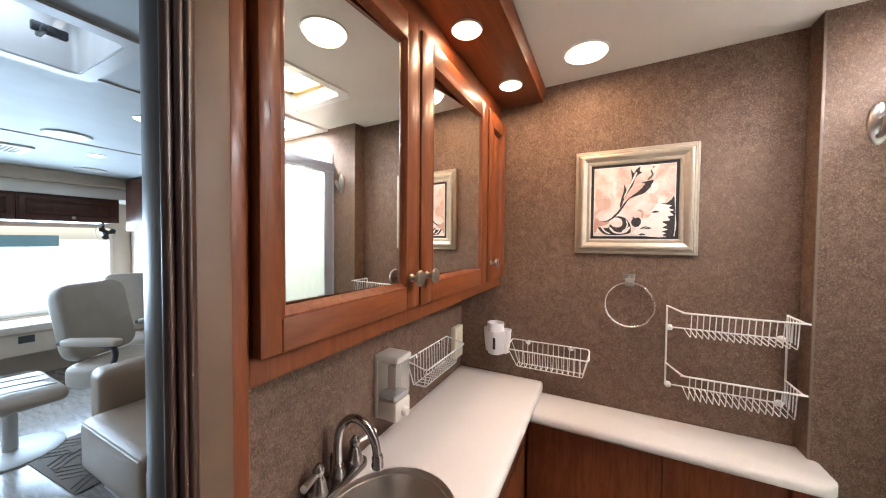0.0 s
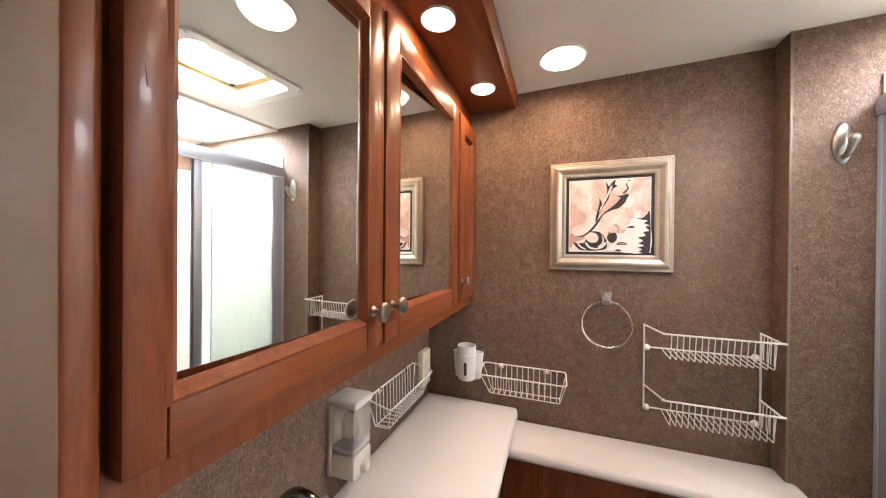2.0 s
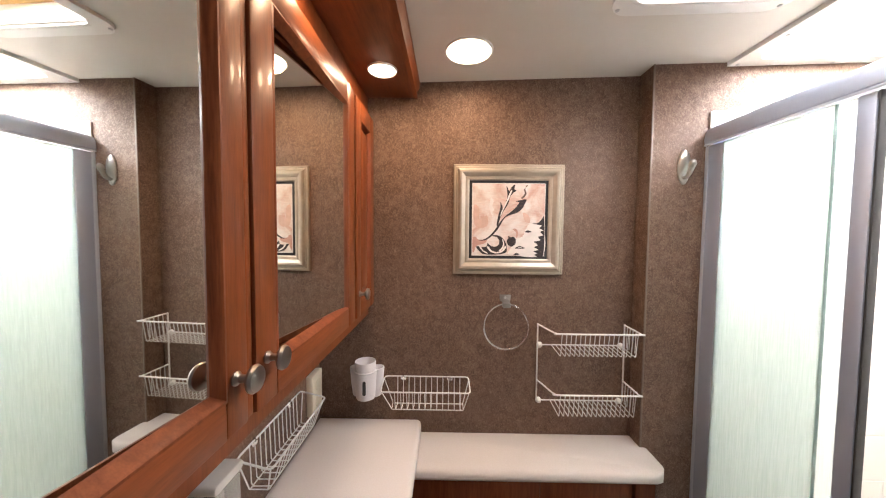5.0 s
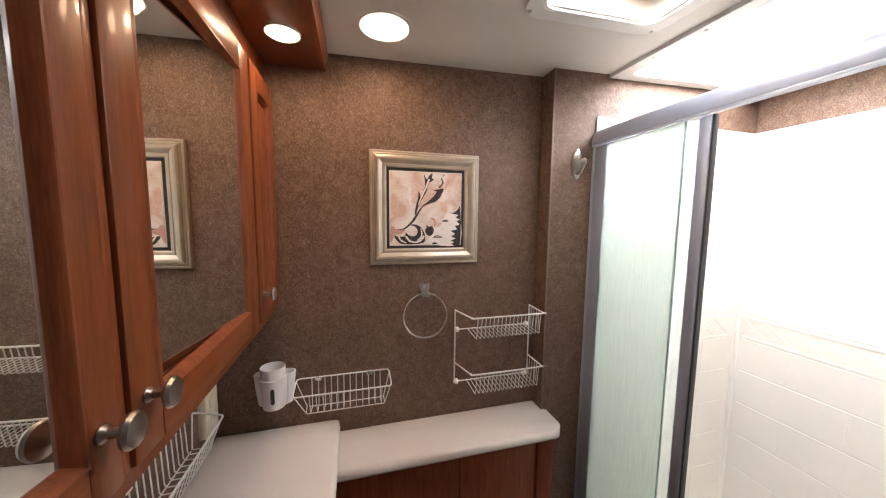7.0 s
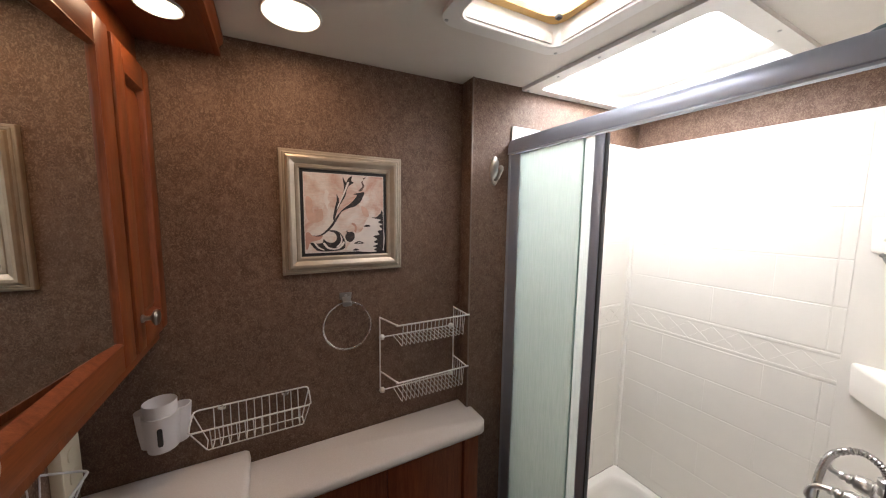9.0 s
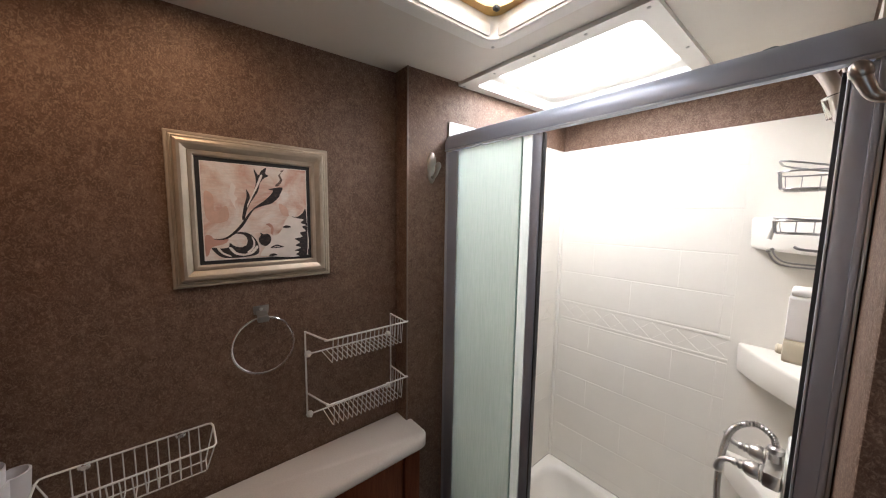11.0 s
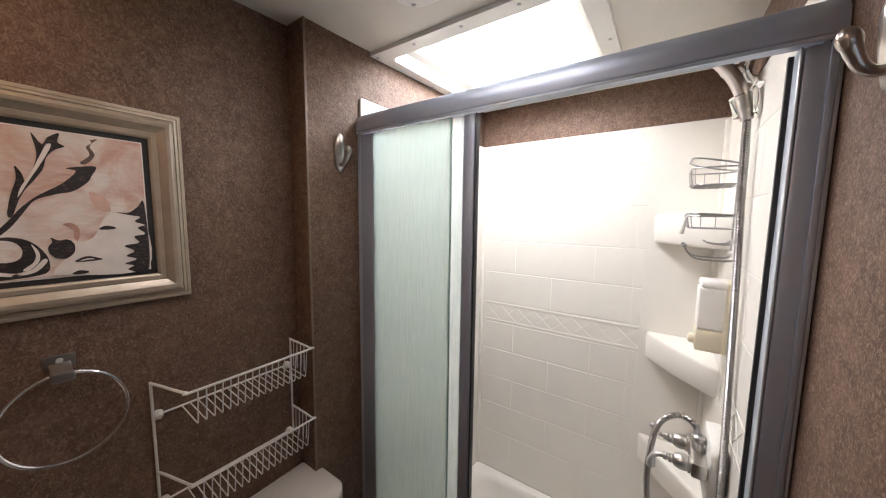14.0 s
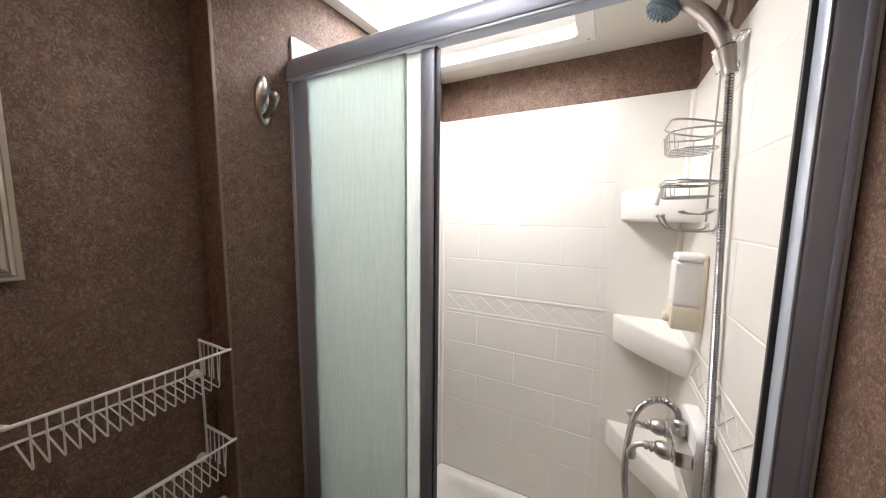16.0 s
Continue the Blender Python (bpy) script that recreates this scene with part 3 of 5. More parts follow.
def profile_panel(w, h, m):
    """A raised field with sloped margins."""
    bm = bmesh.new()
    loops = []
    for inset, z in ((0.0, 0.0), (0.004, 0.0), (0.022, 0.010), (0.026, 0.012)):
        x, y = w / 2 - inset, h / 2 - inset
        loops.append([bm.verts.new(p) for p in ((-x, -y, z), (x, -y, z), (x, y, z), (-x, y, z))])
    for a, b in zip(loops, loops[1:]):
        for i in range(4):
            bm.faces.new((a[i], a[(i + 1) % 4], b[(i + 1) % 4], b[i]))
    bm.faces.new(loops[-1])
    return moved(bm, m)


cabinet_door(2.428, 2.778, 1.292, 1.888, 0.030, 0.038, 0.045, 0.05, 3.0, 2.754, 1.357)
cabinet_door(2.795, 3.233, 1.292, 1.888, 0.051, 0.055, 0.045, 0.05, 4.2, 2.818, 1.357)
cabinet_door(3.248, 3.446, 1.292, 1.888, 0.045, 0.045, 0.05, 0.05, 0, 3.272, 1.357)

part("mullion", box(XF - 0.002, XD - 0.004, 2.7787, 2.7943, 1.2925, 1.8875, 0.003), CHERRY, cab)

val = thing("lighting_valance", (1.68, 2.94, ZV), "glossy cherry valance with recessed lights above the mirrors", "valance")
part("board", box(W, 1.835, 2.424, N - 0.001, ZV + 0.0005, ZV + 0.036, 0.001), CHERRY_H, val)
edge = [(0, 0), (0.012, 0), (0.014, 0.006), (0.008, 0.010), (0.010, 0.018), (0.018, 0.026), (0.020, 0.040), (0.0, 0.042)]
bm = bmesh.new()
loops = [[bm.verts.new((1.832 + a, y, ZV - 0.002 + b * 1.2)) for a, b in edge] for y in (2.424, N - 0.001)]
n = len(edge)
for i in range(n):
    bm.faces.new((loops[0][i], loops[0][(i + 1) % n], loops[1][(i + 1) % n], loops[1][i]))
bm.faces.new(loops[0][::-1]), bm.faces.new(loops[1])
part("moulding", bm, CHERRY_H, val)

scratch = [(XD + 0.0001, 2.441, 1.598), (XD + 0.0001, 2.4418, 1.590), (XD + 0.0001, 2.4425, 1.583)]
part("scratch", tube(smooth_path(scratch, 4), 0.0004, 5), SCUFF, cab, "small dark scratch on the stile")

# ---- vanity, counter and ledge ----
van = thing("vanity_cabinet", (1.68, 2.9, 0), "cherry vanity cabinet under the counter", "cabinet")
part("body", box(W, 1.815, 2.424, N - 0.001, 0.0, ZK - 0.040), CHERRY_LOW, van)
part("front_rail", box(1.815, 1.832, 2.424, 3.30, 0.74, ZK - 0.041, 0.003), CHERRY, van)
for y0, y1 in ((2.44, 2.86), (2.88, 3.28)):
    part("door", box(1.816, 1.832, y0, y1, 0.10, 0.735, 0.004), CHERRY_LOW, van)
low = thing("ledge_cabinet", (2.2, 3.38, 0), "low cherry cabinet with sliding panels under the ledge", "cabinet")
part("body", box(1.834, 2.544, 3.32, N - 0.001, 0.0, ZL - 0.036), CHERRY_LOW, low)
for x0, x1, o in ((1.835, 2.222, 0.0), (2.226, 2.495, 0.004)):
    part("panel", box(x0, x1, 3.306 + o, 3.319, 0.06, ZL - 0.040, 0.002), CHERRY_LOW, low)
part("stile", box(2.498, 2.556, 3.300, 3.383, 0.0, ZL - 0.037, 0.003), CHERRY_LOW, low)


def slab(x0, x1, y0, y1, z0, z1, corners, bull, hole=None):
    """A worktop with rounded plan corners and a rolled edge; corners: radii at sw, se, ne, nw."""
    pts = []
    for (cx, cy, a), r in zip(((x0, y0, 180), (x1, y0, 270), (x1, y1, 0), (x0, y1, 90)), corners):
        sx, sy = (1 if a in (180, 90) else -1), (1 if a in (180, 270) else -1)
        if r:
            pts += [(cx + sx * r + r * math.cos(radians(a + 90 * i / 6)), cy + sy * r + r * math.sin(radians(a + 90 * i / 6))) for i in range(7)]
        else:
            pts.append((cx, cy))
    bm = bmesh.new()
    mid = Vector(((x0 + x1) / 2, (y0 + y1) / 2, 0))
    h = z1 - z0
    rings = []
    for inset, z in ((bull, z0), (bull * 0.3, z0 + h * 0.12), (0, z0 + h * 0.35), (0, z0 + h * 0.65), (bull * 0.3, z0 + h * 0.9), (bull, z1)):
        rings.append([bm.verts.new((min(max(x, x0 + inset), x1 - inset), min(max(y, y0 + inset), y1 - inset), z)) for x, y in pts])
    n = len(pts)
    for a, b in zip(rings, rings[1:]):
        for i in range(n):
            bm.faces.new((a[i], a[(i + 1) % n], b[(i + 1) % n], b[i]))
    if hole is None:
        bm.faces.new(rings[0][::-1]), bm.faces.new(rings[-1])
    else:
        for ring, z in ((rings[0], z0), (rings[-1], z1)):
            inner = [bm.verts.new((hole[0] + hole[2] * math.cos(2 * math.pi * i / 40), hole[1] + hole[3] * math.sin(2 * math.pi * i / 40), z)) for i in range(40)]
            es = [bm.edges.get((ring[i], ring[(i + 1) % n])) for i in range(n)] + [bm.edges.new((inner[i], inner[(i + 1) % 40])) for i in range(40)]
            bmesh.ops.triangle_fill(bm, edges=es, use_beauty=True)
    return bm


SINK = (1.705, 2.655)
counter = thing("counter", (1.69, 2.94, ZK - 0.04), "cream solid-surface counter with a rolled edge and round sink", "counter")
part("top", slab(W, 1.864, 2.424, N - 0.002, ZK - 0.038, ZK, (0, 0.01, 0.03, 0), 0.012, (*SINK, 0.135, 0.160)), COUNTER, counter, smooth=60)
ledge = thing("ledge", (2.2, 3.36, ZL - 0.036), "cream solid-surface ledge with a rounded end below the picture", "ledge")
part("top", slab(1.833, 2.582, 3.268, N - 0.002, ZL - 0.034, ZL, (0, 0.055, 0.0, 0), 0.012), COUNTER, ledge, smooth=60)

# ---- picture ----
PX0, PX1, PZ0, PZ1 = 1.9635, 2.322, 1.394, 1.751
pcx, pcz, pw, ph = (PX0 + PX1) / 2, (PZ0 + PZ1) / 2, PX1 - PX0, PZ1 - PZ0
pic = thing("framed_picture", (pcx, N, PZ0), "champagne framed print of black scrolling leaves on rose and cream", "picture")
part("frame", profile_frame(pw, ph, [(0.0, 0.0), (0.0, 0.009), (0.0015, 0.0115), (0.006, 0.012), (0.0075, 0.0105), (0.0085, 0.0125), (0.012, 0.0135), (0.0135, 0.0115), (0.016, 0.0165), (0.021, 0.0195), (0.027, 0.0190), (0.033, 0.0160), (0.039, 0.0120), (0.0405, 0.0135), (0.0475, 0.0130), (0.050, 0.0115), (0.052, 0.0085), (0.0525, 0.0)], on_north(pcx, N, pcz)), PEWTER, pic, "champagne metallic moulding", 20)
part("mat_board", box(PX0 + 0.05, PX1 - 0.05, N - 0.009, N - 0.002, PZ0 + 0.05, PZ1 - 0.05), BLACKMAT, pic)
AW, AH = pw - 0.125, ph - 0.125
part("bevel", box(pcx - AW / 2 - 0.0018, pcx + AW / 2 + 0.0018, N - 0.0096, N - 0.009, pcz - AH / 2 - 0.0018, pcz + AH / 2 + 0.0018), PALE, pic)
part("print", box(pcx - AW / 2, pcx + AW / 2, N - 0.0102, N - 0.0096, pcz - AH / 2, pcz + AH / 2), ART, pic)


def inked(name, pts, material, lift):
    """A flat brushed shape of the print; pts run 0..1 across and up it."""
    out = smooth_path([(x, y, 0) for x, y in pts], 5, True)
    part(name, prism([((p.x - 0.5) * AW, (p.y - 0.5) * AH) for p in out], 0.0003, on_north(pcx, N - 0.0102 - lift, pcz)), material, pic, smooth=0)


inked("ghost_leaf", [(0.245, 0.62), (0.275, 0.55), (0.295, 0.50), (0.275, 0.60), (0.30, 0.64), (0.275, 0.69), (0.29, 0.76), (0.255, 0.80), (0.235, 0.72)], PALE, 0.0)
inked("rose_wash", [(0.005, 0.24), (0.05, 0.255), (0.09, 0.215), (0.20, 0.215), (0.17, 0.165), (0.06, 0.13), (0.03, 0.06), (0.005, 0.05)], ROSE, 0.0)
inked("rose_wash", [(0.02, 0.70), (0.09, 0.66), (0.10, 0.50), (0.20, 0.56), (0.21, 0.42), (0.09, 0.38), (0.02, 0.46)], WASH, 0.0)
inked("rose_wash", [(0.70, 0.60), (0.78, 0.56), (0.80, 0.46), (0.73, 0.48)], WASH, 0.0)
# the long stem that swells into the dark bud, and its curled tip
inked("leaf_stem", [(0.075, 0.215), (0.17, 0.225), (0.26, 0.295), (0.335, 0.39), (0.39, 0.475), (0.46, 0.555), (0.56, 0.635), (0.62, 0.70), (0.645, 0.745), (0.60, 0.755), (0.66, 0.775), (0.745, 0.785), (0.72, 0.715), (0.695, 0.665), (0.625, 0.60), (0.55, 0.575), (0.455, 0.53), (0.40, 0.445), (0.34, 0.345), (0.26, 0.26), (0.17, 0.205)], INK, 0.0)
inked("curl", [(0.70, 0.80), (0.745, 0.865), (0.725, 0.93), (0.765, 0.985), (0.73, 0.975), (0.715, 0.99), (0.735, 0.955), (0.705, 0.92), (0.72, 0.865), (0.67, 0.805)], UMBER, 0.0)
# upright leaf with its pale rib
inked("leaf_blade", [(0.335, 0.43), (0.355, 0.55), (0.385, 0.665), (0.385, 0.745), (0.41, 0.70), (0.425, 0.645), (0.465, 0.76), (0.48, 0.85), (0.465, 0.97), (0.505, 0.905), (0.535, 0.955), (0.585, 0.99), (0.575, 0.93), (0.605, 0.905), (0.56, 0.875), (0.52, 0.82), (0.50, 0.74), (0.46, 0.665), (0.42, 0.60), (0.385, 0.52), (0.355, 0.42)], INK, 0.0004)
inked("leaf_vein", [(0.385, 0.545), (0.425, 0.63), (0.47, 0.725), (0.505, 0.80), (0.545, 0.90), (0.525, 0.905), (0.49, 0.82), (0.45, 0.715), (0.40, 0.61)], PALE, 0.0008)
# scroll below
inked("scroll", [(0.055, 0.125), (0.10, 0.055), (0.16, 0.015), (0.30, 0.008), (0.46, 0.03), (0.485, 0.10), (0.465, 0.18), (0.41, 0.255), (0.33, 0.285), (0.265, 0.272), (0.34, 0.255), (0.375, 0.205), (0.365, 0.145), (0.315, 0.12), (0.255, 0.135), (0.215, 0.17), (0.20, 0.125), (0.14, 0.115)], INK, 0.0)
for pts in ([(0.10, 0.115), (0.145, 0.055), (0.215, 0.022), (0.215, 0.036), (0.155, 0.072), (0.12, 0.12)], [(0.205, 0.115), (0.26, 0.045), (0.35, 0.025), (0.35, 0.042), (0.275, 0.065), (0.23, 0.12)], [(0.395, 0.06), (0.44, 0.115), (0.445, 0.18), (0.415, 0.235), (0.43, 0.165), (0.415, 0.11), (0.37, 0.065)], [(0.33, 0.025), (0.42, 0.045), (0.475, 0.11), (0.46, 0.13), (0.405, 0.065), (0.33, 0.04)]):
    inked("scroll_line", pts, PALE, 0.0005)
# feathered pale bloom in the corner with its dark ground
inked("petal_ground", [(0.50, 0.04), (0.56, 0.13), (0.60, 0.22), (0.70, 0.27), (0.78, 0.43), (0.90, 0.44), (0.985, 0.42), (0.985, 0.008), (0.55, 0.006)], PALE, 0.0003)
inked("bud", [(0.485, 0.21), (0.505, 0.245), (0.50, 0.275), (0.535, 0.255), (0.575, 0.26), (0.605, 0.225), (0.60, 0.165), (0.56, 0.125), (0.515, 0.135), (0.49, 0.165)], INK, 0.0008)
inked("petal_curl", [(0.56, 0.365), (0.60, 0.375), (0.635, 0.33), (0.625, 0.25), (0.605, 0.27), (0.61, 0.32), (0.585, 0.35)], ROSE, 0.0007)
inked("dark_corner", [(0.83, 0.455), (0.90, 0.455), (0.955, 0.50), (0.994, 0.52), (0.994, 0.006), (0.87, 0.006), (0.905, 0.035), (0.855, 0.055), (0.925, 0.085), (0.865, 0.115), (0.915, 0.15), (0.86, 0.195), (0.945, 0.215), (0.92, 0.265), (0.985, 0.285), (0.945, 0.335), (0.99, 0.355), (0.93, 0.385), (0.965, 0.42), (0.90, 0.435)], INK, 0.0008)
for x, y, k in ((0.775, 0.335, 1.0), (0.665, 0.105, 1.5), (0.62, 0.016, 0.9)):
    inked("fleck", [(x - 0.045 * k, y - 0.006), (x - 0.01, y + 0.018 * k), (x + 0.035 * k, y + 0.010), (x + 0.045 * k, y - 0.004), (x, y - 0.012)], INK, 0.0008)
inked("fleck_light", [(0.62, 0.10), (0.66, 0.116), (0.70, 0.108), (0.66, 0.106)], PALE, 0.0012)

# ---- sliding shower door ----
sd = thing("shower_door", (2.73, 2.93, 0.31), "grey aluminium sliding shower door with rain glass, slid open", "shower door")
hp = [(-0.016, 0.0), (-0.0185, 0.003), (-0.019, 0.016), (-0.0165, 0.030), (-0.011, 0.042), (-0.002, 0.050), (0.012, 0.051), (0.016, 0.046), (0.016, 0.0)]
bm = bmesh.new()
loops = [[bm.verts.new((2.733 + a, y, 1.799 + b)) for a, b in hp] for y in (2.464, PIL - 0.001)]
n = len(hp)
for i in range(n):
    bm.faces.new((loops[0][i], loops[0][(i + 1) % n], loops[1][(i + 1) % n], loops[1][i]))
bm.faces.new(loops[0][::-1]), bm.faces.new(loops[1])
part("header", bm, ALU, sd)
part("header_lip", box(2.7135, 2.718, 2.464, PIL - 0.001, 1.7935, 1.799, 0.001), ALU_LT, sd)
jl = part("jamb", box(2.7215, 2.765, 3.326, PIL - 0.001, 0.31, 1.7935, 0.005), ALU, sd)
part("jamb_bead", box(2.7185, 2.7213, PIL - 0.012, PIL - 0.001, 0.31, 1.7935, 0.001), ALU_LT, jl)
jr = part("jamb", box(2.7215, 2.765, 2.4635, 2.500, 0.31, 1.7935, 0.005), ALU, sd)
# this pale blue strip puts the inner face's reflection into colour
part("jamb_bead", box(2.7225, 2.750, 2.5002, 2.5035, 0.31, 1.7935, 0.0015), ALU_LT, jr)
part("jamb_bead", box(2.7185, 2.7213, 2.4635, 2.468, 0.31, 1.7935, 0.001), ALU_LT, jr)
part("channel", box(2.7165, 2.7213, 2.4685, 2.4765, 0.31, 1.7935, 0.0012), ALU, jr)
part("seal", box(2.7515, 2.758, 2.5002, 2.509, 0.31, 1.7935, 0.001), ALU_DK, jr)
part("bottom_track", box(2.7218, 2.764, 2.501, 3.325, 0.305, 0.335, 0.004), ALU, sd)
for x, y0, y1, nm in ((2.731, 3.000, 3.325, "front"), (2.7245, 3.063, 3.3255, "near")):
    pn = part("sliding_panel", box(x - 0.003, x + 0.003, y0 + (0.012 if nm == "front" else 0.002), y1, 0.338, 1.792), RAIN if nm == "front" else RAIN_FINE, sd, "pale green rain-patterned glass panel")
    if nm == "front":
        part("stile", box(x - 0.010, x + 0.010, y0, y0 + 0.030, 0.337, 1.792, 0.004), ALU, pn)
        part("seal", box(x - 0.008, x + 0.008, y0 - 0.004, y0, 0.337, 1.792, 0.001), ALU_DK, pn)
    else:
        part("edge_strip", box(x - 0.0035, x + 0.0035, y0 - 0.0002, y0 + 0.0018, 0.337, 1.792), GLASS_EDGE, pn, "dark green cut glass edge")

# ---- tile relief of the surround ----
ROWS_Z = [(1.7635, 1.860), (1.6125, 1.761), (1.4505, 1.610), (1.300, 1.448), (1.152, 1.2975), (0.911, 1.046), (0.7685, 0.9085), (0.6255, 0.766), (0.475, 0.623), (0.32, 0.4725)]
tile_mesh = {}


def tile(parent, side, a0, a1, z0, z1):
    """One moulded tile: a low pillow, a hair uneven; side names its wall, a0 to a1 runs along it."""
    key = (side, round(a1 - a0, 3), round(z1 - z0, 3))
    if key not in tile_mesh:
        w, h = a1 - a0, z1 - z0
        bm = bmesh.new()
        loops = []
        for side_in, inset, d in ((0.0, 0.0, 0.0), (0.0002, 0.0012, 0.0009), (0.0006, 0.003, 0.0012)):
            x, y = w / 2 - side_in, h / 2 - inset
            loops.append([bm.verts.new(p) for p in ((-x, -y, d), (x, -y, d), (x, y, d), (-x, y, d))])
        for a, b in zip(loops, loops[1:]):
            for i in range(4):
                bm.faces.new((a[i], a[(i + 1) % 4], b[(i + 1) % 4], b[i]))
        bm.faces.new(loops[-1])
        moved(bm, {"east": on_east, "south": on_south, "north": on_north}[side](0, 0, 0))
        tile_mesh[key] = mesh_of("tile", bm, ACRYLIC, Vector((0, 0, 0)), 0)
    ob = new("tile", tile_mesh[key])
    c, z = (a0 + a1) / 2, (z0 + z1) / 2
    ob.parent = parent
    ob.location = Vector({"east": (E, c, z), "south": (c, S, z), "north": (c, SHN - 0.006, z)}[side]) - ORIGIN[parent.name]


def tile_field(parent, side, a0, a1, lead):
    for i, (z0, z1) in enumerate(ROWS_Z):
        cuts = [a0] + [a for a in (lead + 0.17 * (i % 2) + 0.34 * k for k in range(-3, 5)) if a0 + 0.03 < a < a1 - 0.03] + [a1]
        for p, q in zip(cuts, cuts[1:]):
            tile(parent, side, p + 0.0003, q - 0.0003, z0, z1)


tile_field(sur, "east", 2.722, 3.352, 2.69)
tile_field(sur, "south", 2.76, 3.24, 2.83)
tile_field(sur, "north", 2.79, 3.45, 2.80)
for z0, z1 in ROWS_Z:
    tile(sur, "east", 2.690, 2.719, z0, z1)


def band(side, place, a0, a1):
    """Decorative band: two ribs with a crossed lattice between."""
    m = place
    bm = prism([(a0, 1.136), (a1, 1.136), (a1, 1.148), (a0, 1.148)], 0.0020, m, 0.0009)
    joined(bm, prism([(a0, 1.050), (a1, 1.050), (a1, 1.062), (a0, 1.062)], 0.0020, m, 0.0009))
    n = max(2, round((a1 - a0) / 0.082))
    step = (a1 - a0) / n
    for i in range(n):
        for s in (0, 1):
            p, q = a0 + i * step, a0 + (i + 1) * step
            z0, z1 = (1.064, 1.134) if s else (1.134, 1.064)
            pts = [m @ Vector((p, z0, 0.0005)), m @ Vector(((p + q) / 2, (z0 + z1) / 2, 0.001)), m @ Vector((q, z1, 0.0005))]
            tube(pts, 0.0008, 6, bm=bm)
    part("relief_band", bm, ACRYLIC, sur)


band("east", Matrix.Translation((E, 0, 0)) @ Matrix(((0, 0, -1, 0), (1, 0, 0, 0), (0, 1, 0, 0), (0, 0, 0, 1))), 2.69, 3.352)
band("south", Matrix.Translation((0, S, 0)) @ Matrix(((1, 0, 0, 0), (0, 0, 1, 0), (0, 1, 0, 0), (0, 0, 0, 1))), 2.76, 3.24)
band("north", Matrix.Translation((0, SHN - 0.006, 0)) @ Matrix(((1, 0, 0, 0), (0, 0, -1, 0), (0, 1, 0, 0), (0, 0, 0, 1))), 2.79, 3.45)

# moulded corner shelves
for z in (1.581, 1.137, 0.723):
    bm = bmesh.new()
    rings = []
    for f, g, zz in ((0.80, 0.94, z - 0.105), (0.83, 0.97, z - 0.102), (0.86, 0.98, z - 0.094), (1.0, 1.0, z - 0.010), (0.985, 0.985, z - 0.003), (0.96, 0.96, z)):
        lx, ly = 0.268 * f, 0.189 * g
        front = [(E - lx * (1 - u) - 0.001, S + ly * u + 0.014 * math.sin(math.pi * u)) for u in (0.02, 0.15, 0.35, 0.55, 0.75, 0.9, 0.99)]
        rings.append([bm.verts.new((x, y, zz)) for x, y in [(E - 0.001, S + 0.001), (E - lx, S + 0.001)] + front])
    n = len(rings[0])
    for a, b in zip(rings, rings[1:]):
        for i in range(n):
            bm.faces.new((a[i], a[(i + 1) % n], b[(i + 1) % n], b[i]))
    bm.faces.new(rings[0][::-1]), bm.faces.new(rings[-1])
    part("corner_shelf", bm, ACRYLIC, sur, smooth=50)


# ---- wire goods ----
def wire_basket(name, m, length, label, group):
    """A tapered wall basket. Local x runs along the wall, y up, z out of it; the origin is the back rail's middle."""
    h = length / 2
    ob = thing(name, m.translation, label, "wire basket", group)

    def put(pts, r, nm, closed=False):
        part(nm, tube([m @ Vector(p) for p in pts], r, 6, closed), WIRE, ob)
    rim = []
    for sx in (1, -1):
        side = [(h - 0.014, 0, 0.004), (h - 0.005, -0.001, 0.005), (h - 0.001, -0.004, 0.012), (h, -0.016, 0.062), (h - 0.001, -0.0185, 0.071), (h - 0.006, -0.0195, 0.076), (h - 0.016, -0.0195, 0.0765)]
        rim += [(sx * x, y, z) for x, y, z in (side if sx > 0 else side[::-1])]
    put(rim, 0.0024, "rim", True)
    put([(-h + 0.035, -0.090, 0.010), (h - 0.022, -0.090, 0.010)], 0.0017, "bottom_rail")
    put([(-h + 0.035, -0.088, 0.052), (h - 0.022, -0.088, 0.052)], 0.0017, "bottom_rail")
    put([(-h, -0.005, 0.008), (-h + 0.030, -0.086, 0.012), (-h + 0.033, -0.088, 0.050), (-h + 0.003, -0.018, 0.074)], 0.0016, "end_wire")
    put([(h, -0.005, 0.008), (h - 0.020, -0.086, 0.012), (h - 0.020, -0.088, 0.050), (h - 0.003, -0.018, 0.074)], 0.0016, "end_wire")
    first = None
    for i in range(12):
        x = -h + 0.045 + (length - 0.075) * i / 11
        pts = [(x, 0.0, 0.004), (x, -0.085, 0.007), (x, -0.091, 0.012), (x, -0.090, 0.050), (x, -0.084, 0.055), (x, -0.019, 0.076)]
        if first is None:
            first = part("wire", tube([m @ Vector(p) for p in pts], 0.0014, 5), WIRE, ob)
            x_first = x
        else:
            o = new("wire", first.data)
            o.parent = ob
            o.location = m.to_3x3() @ Vector((x - x_first, 0, 0))
    for x in (-h * 0.55, h * 0.55):
        part("clip", lathe([(0, 0), (0.010, 0), (0.010, 0.004), (0.005, 0.008), (0, 0.008)], 14, m @ Matrix.Translation((x, -0.006, -0.0005))), CHROME, ob, "clear suction clip")


wire_basket("wire_basket", on_north(1.879, N, 1.045), 0.284, "white wire basket on the wall above the ledge", "wall baskets")
wire_basket("wire_basket", on_west(W, 3.165, 1.062), 0.29, "white wire basket on the wall beside the soap dispenser", "wall baskets")

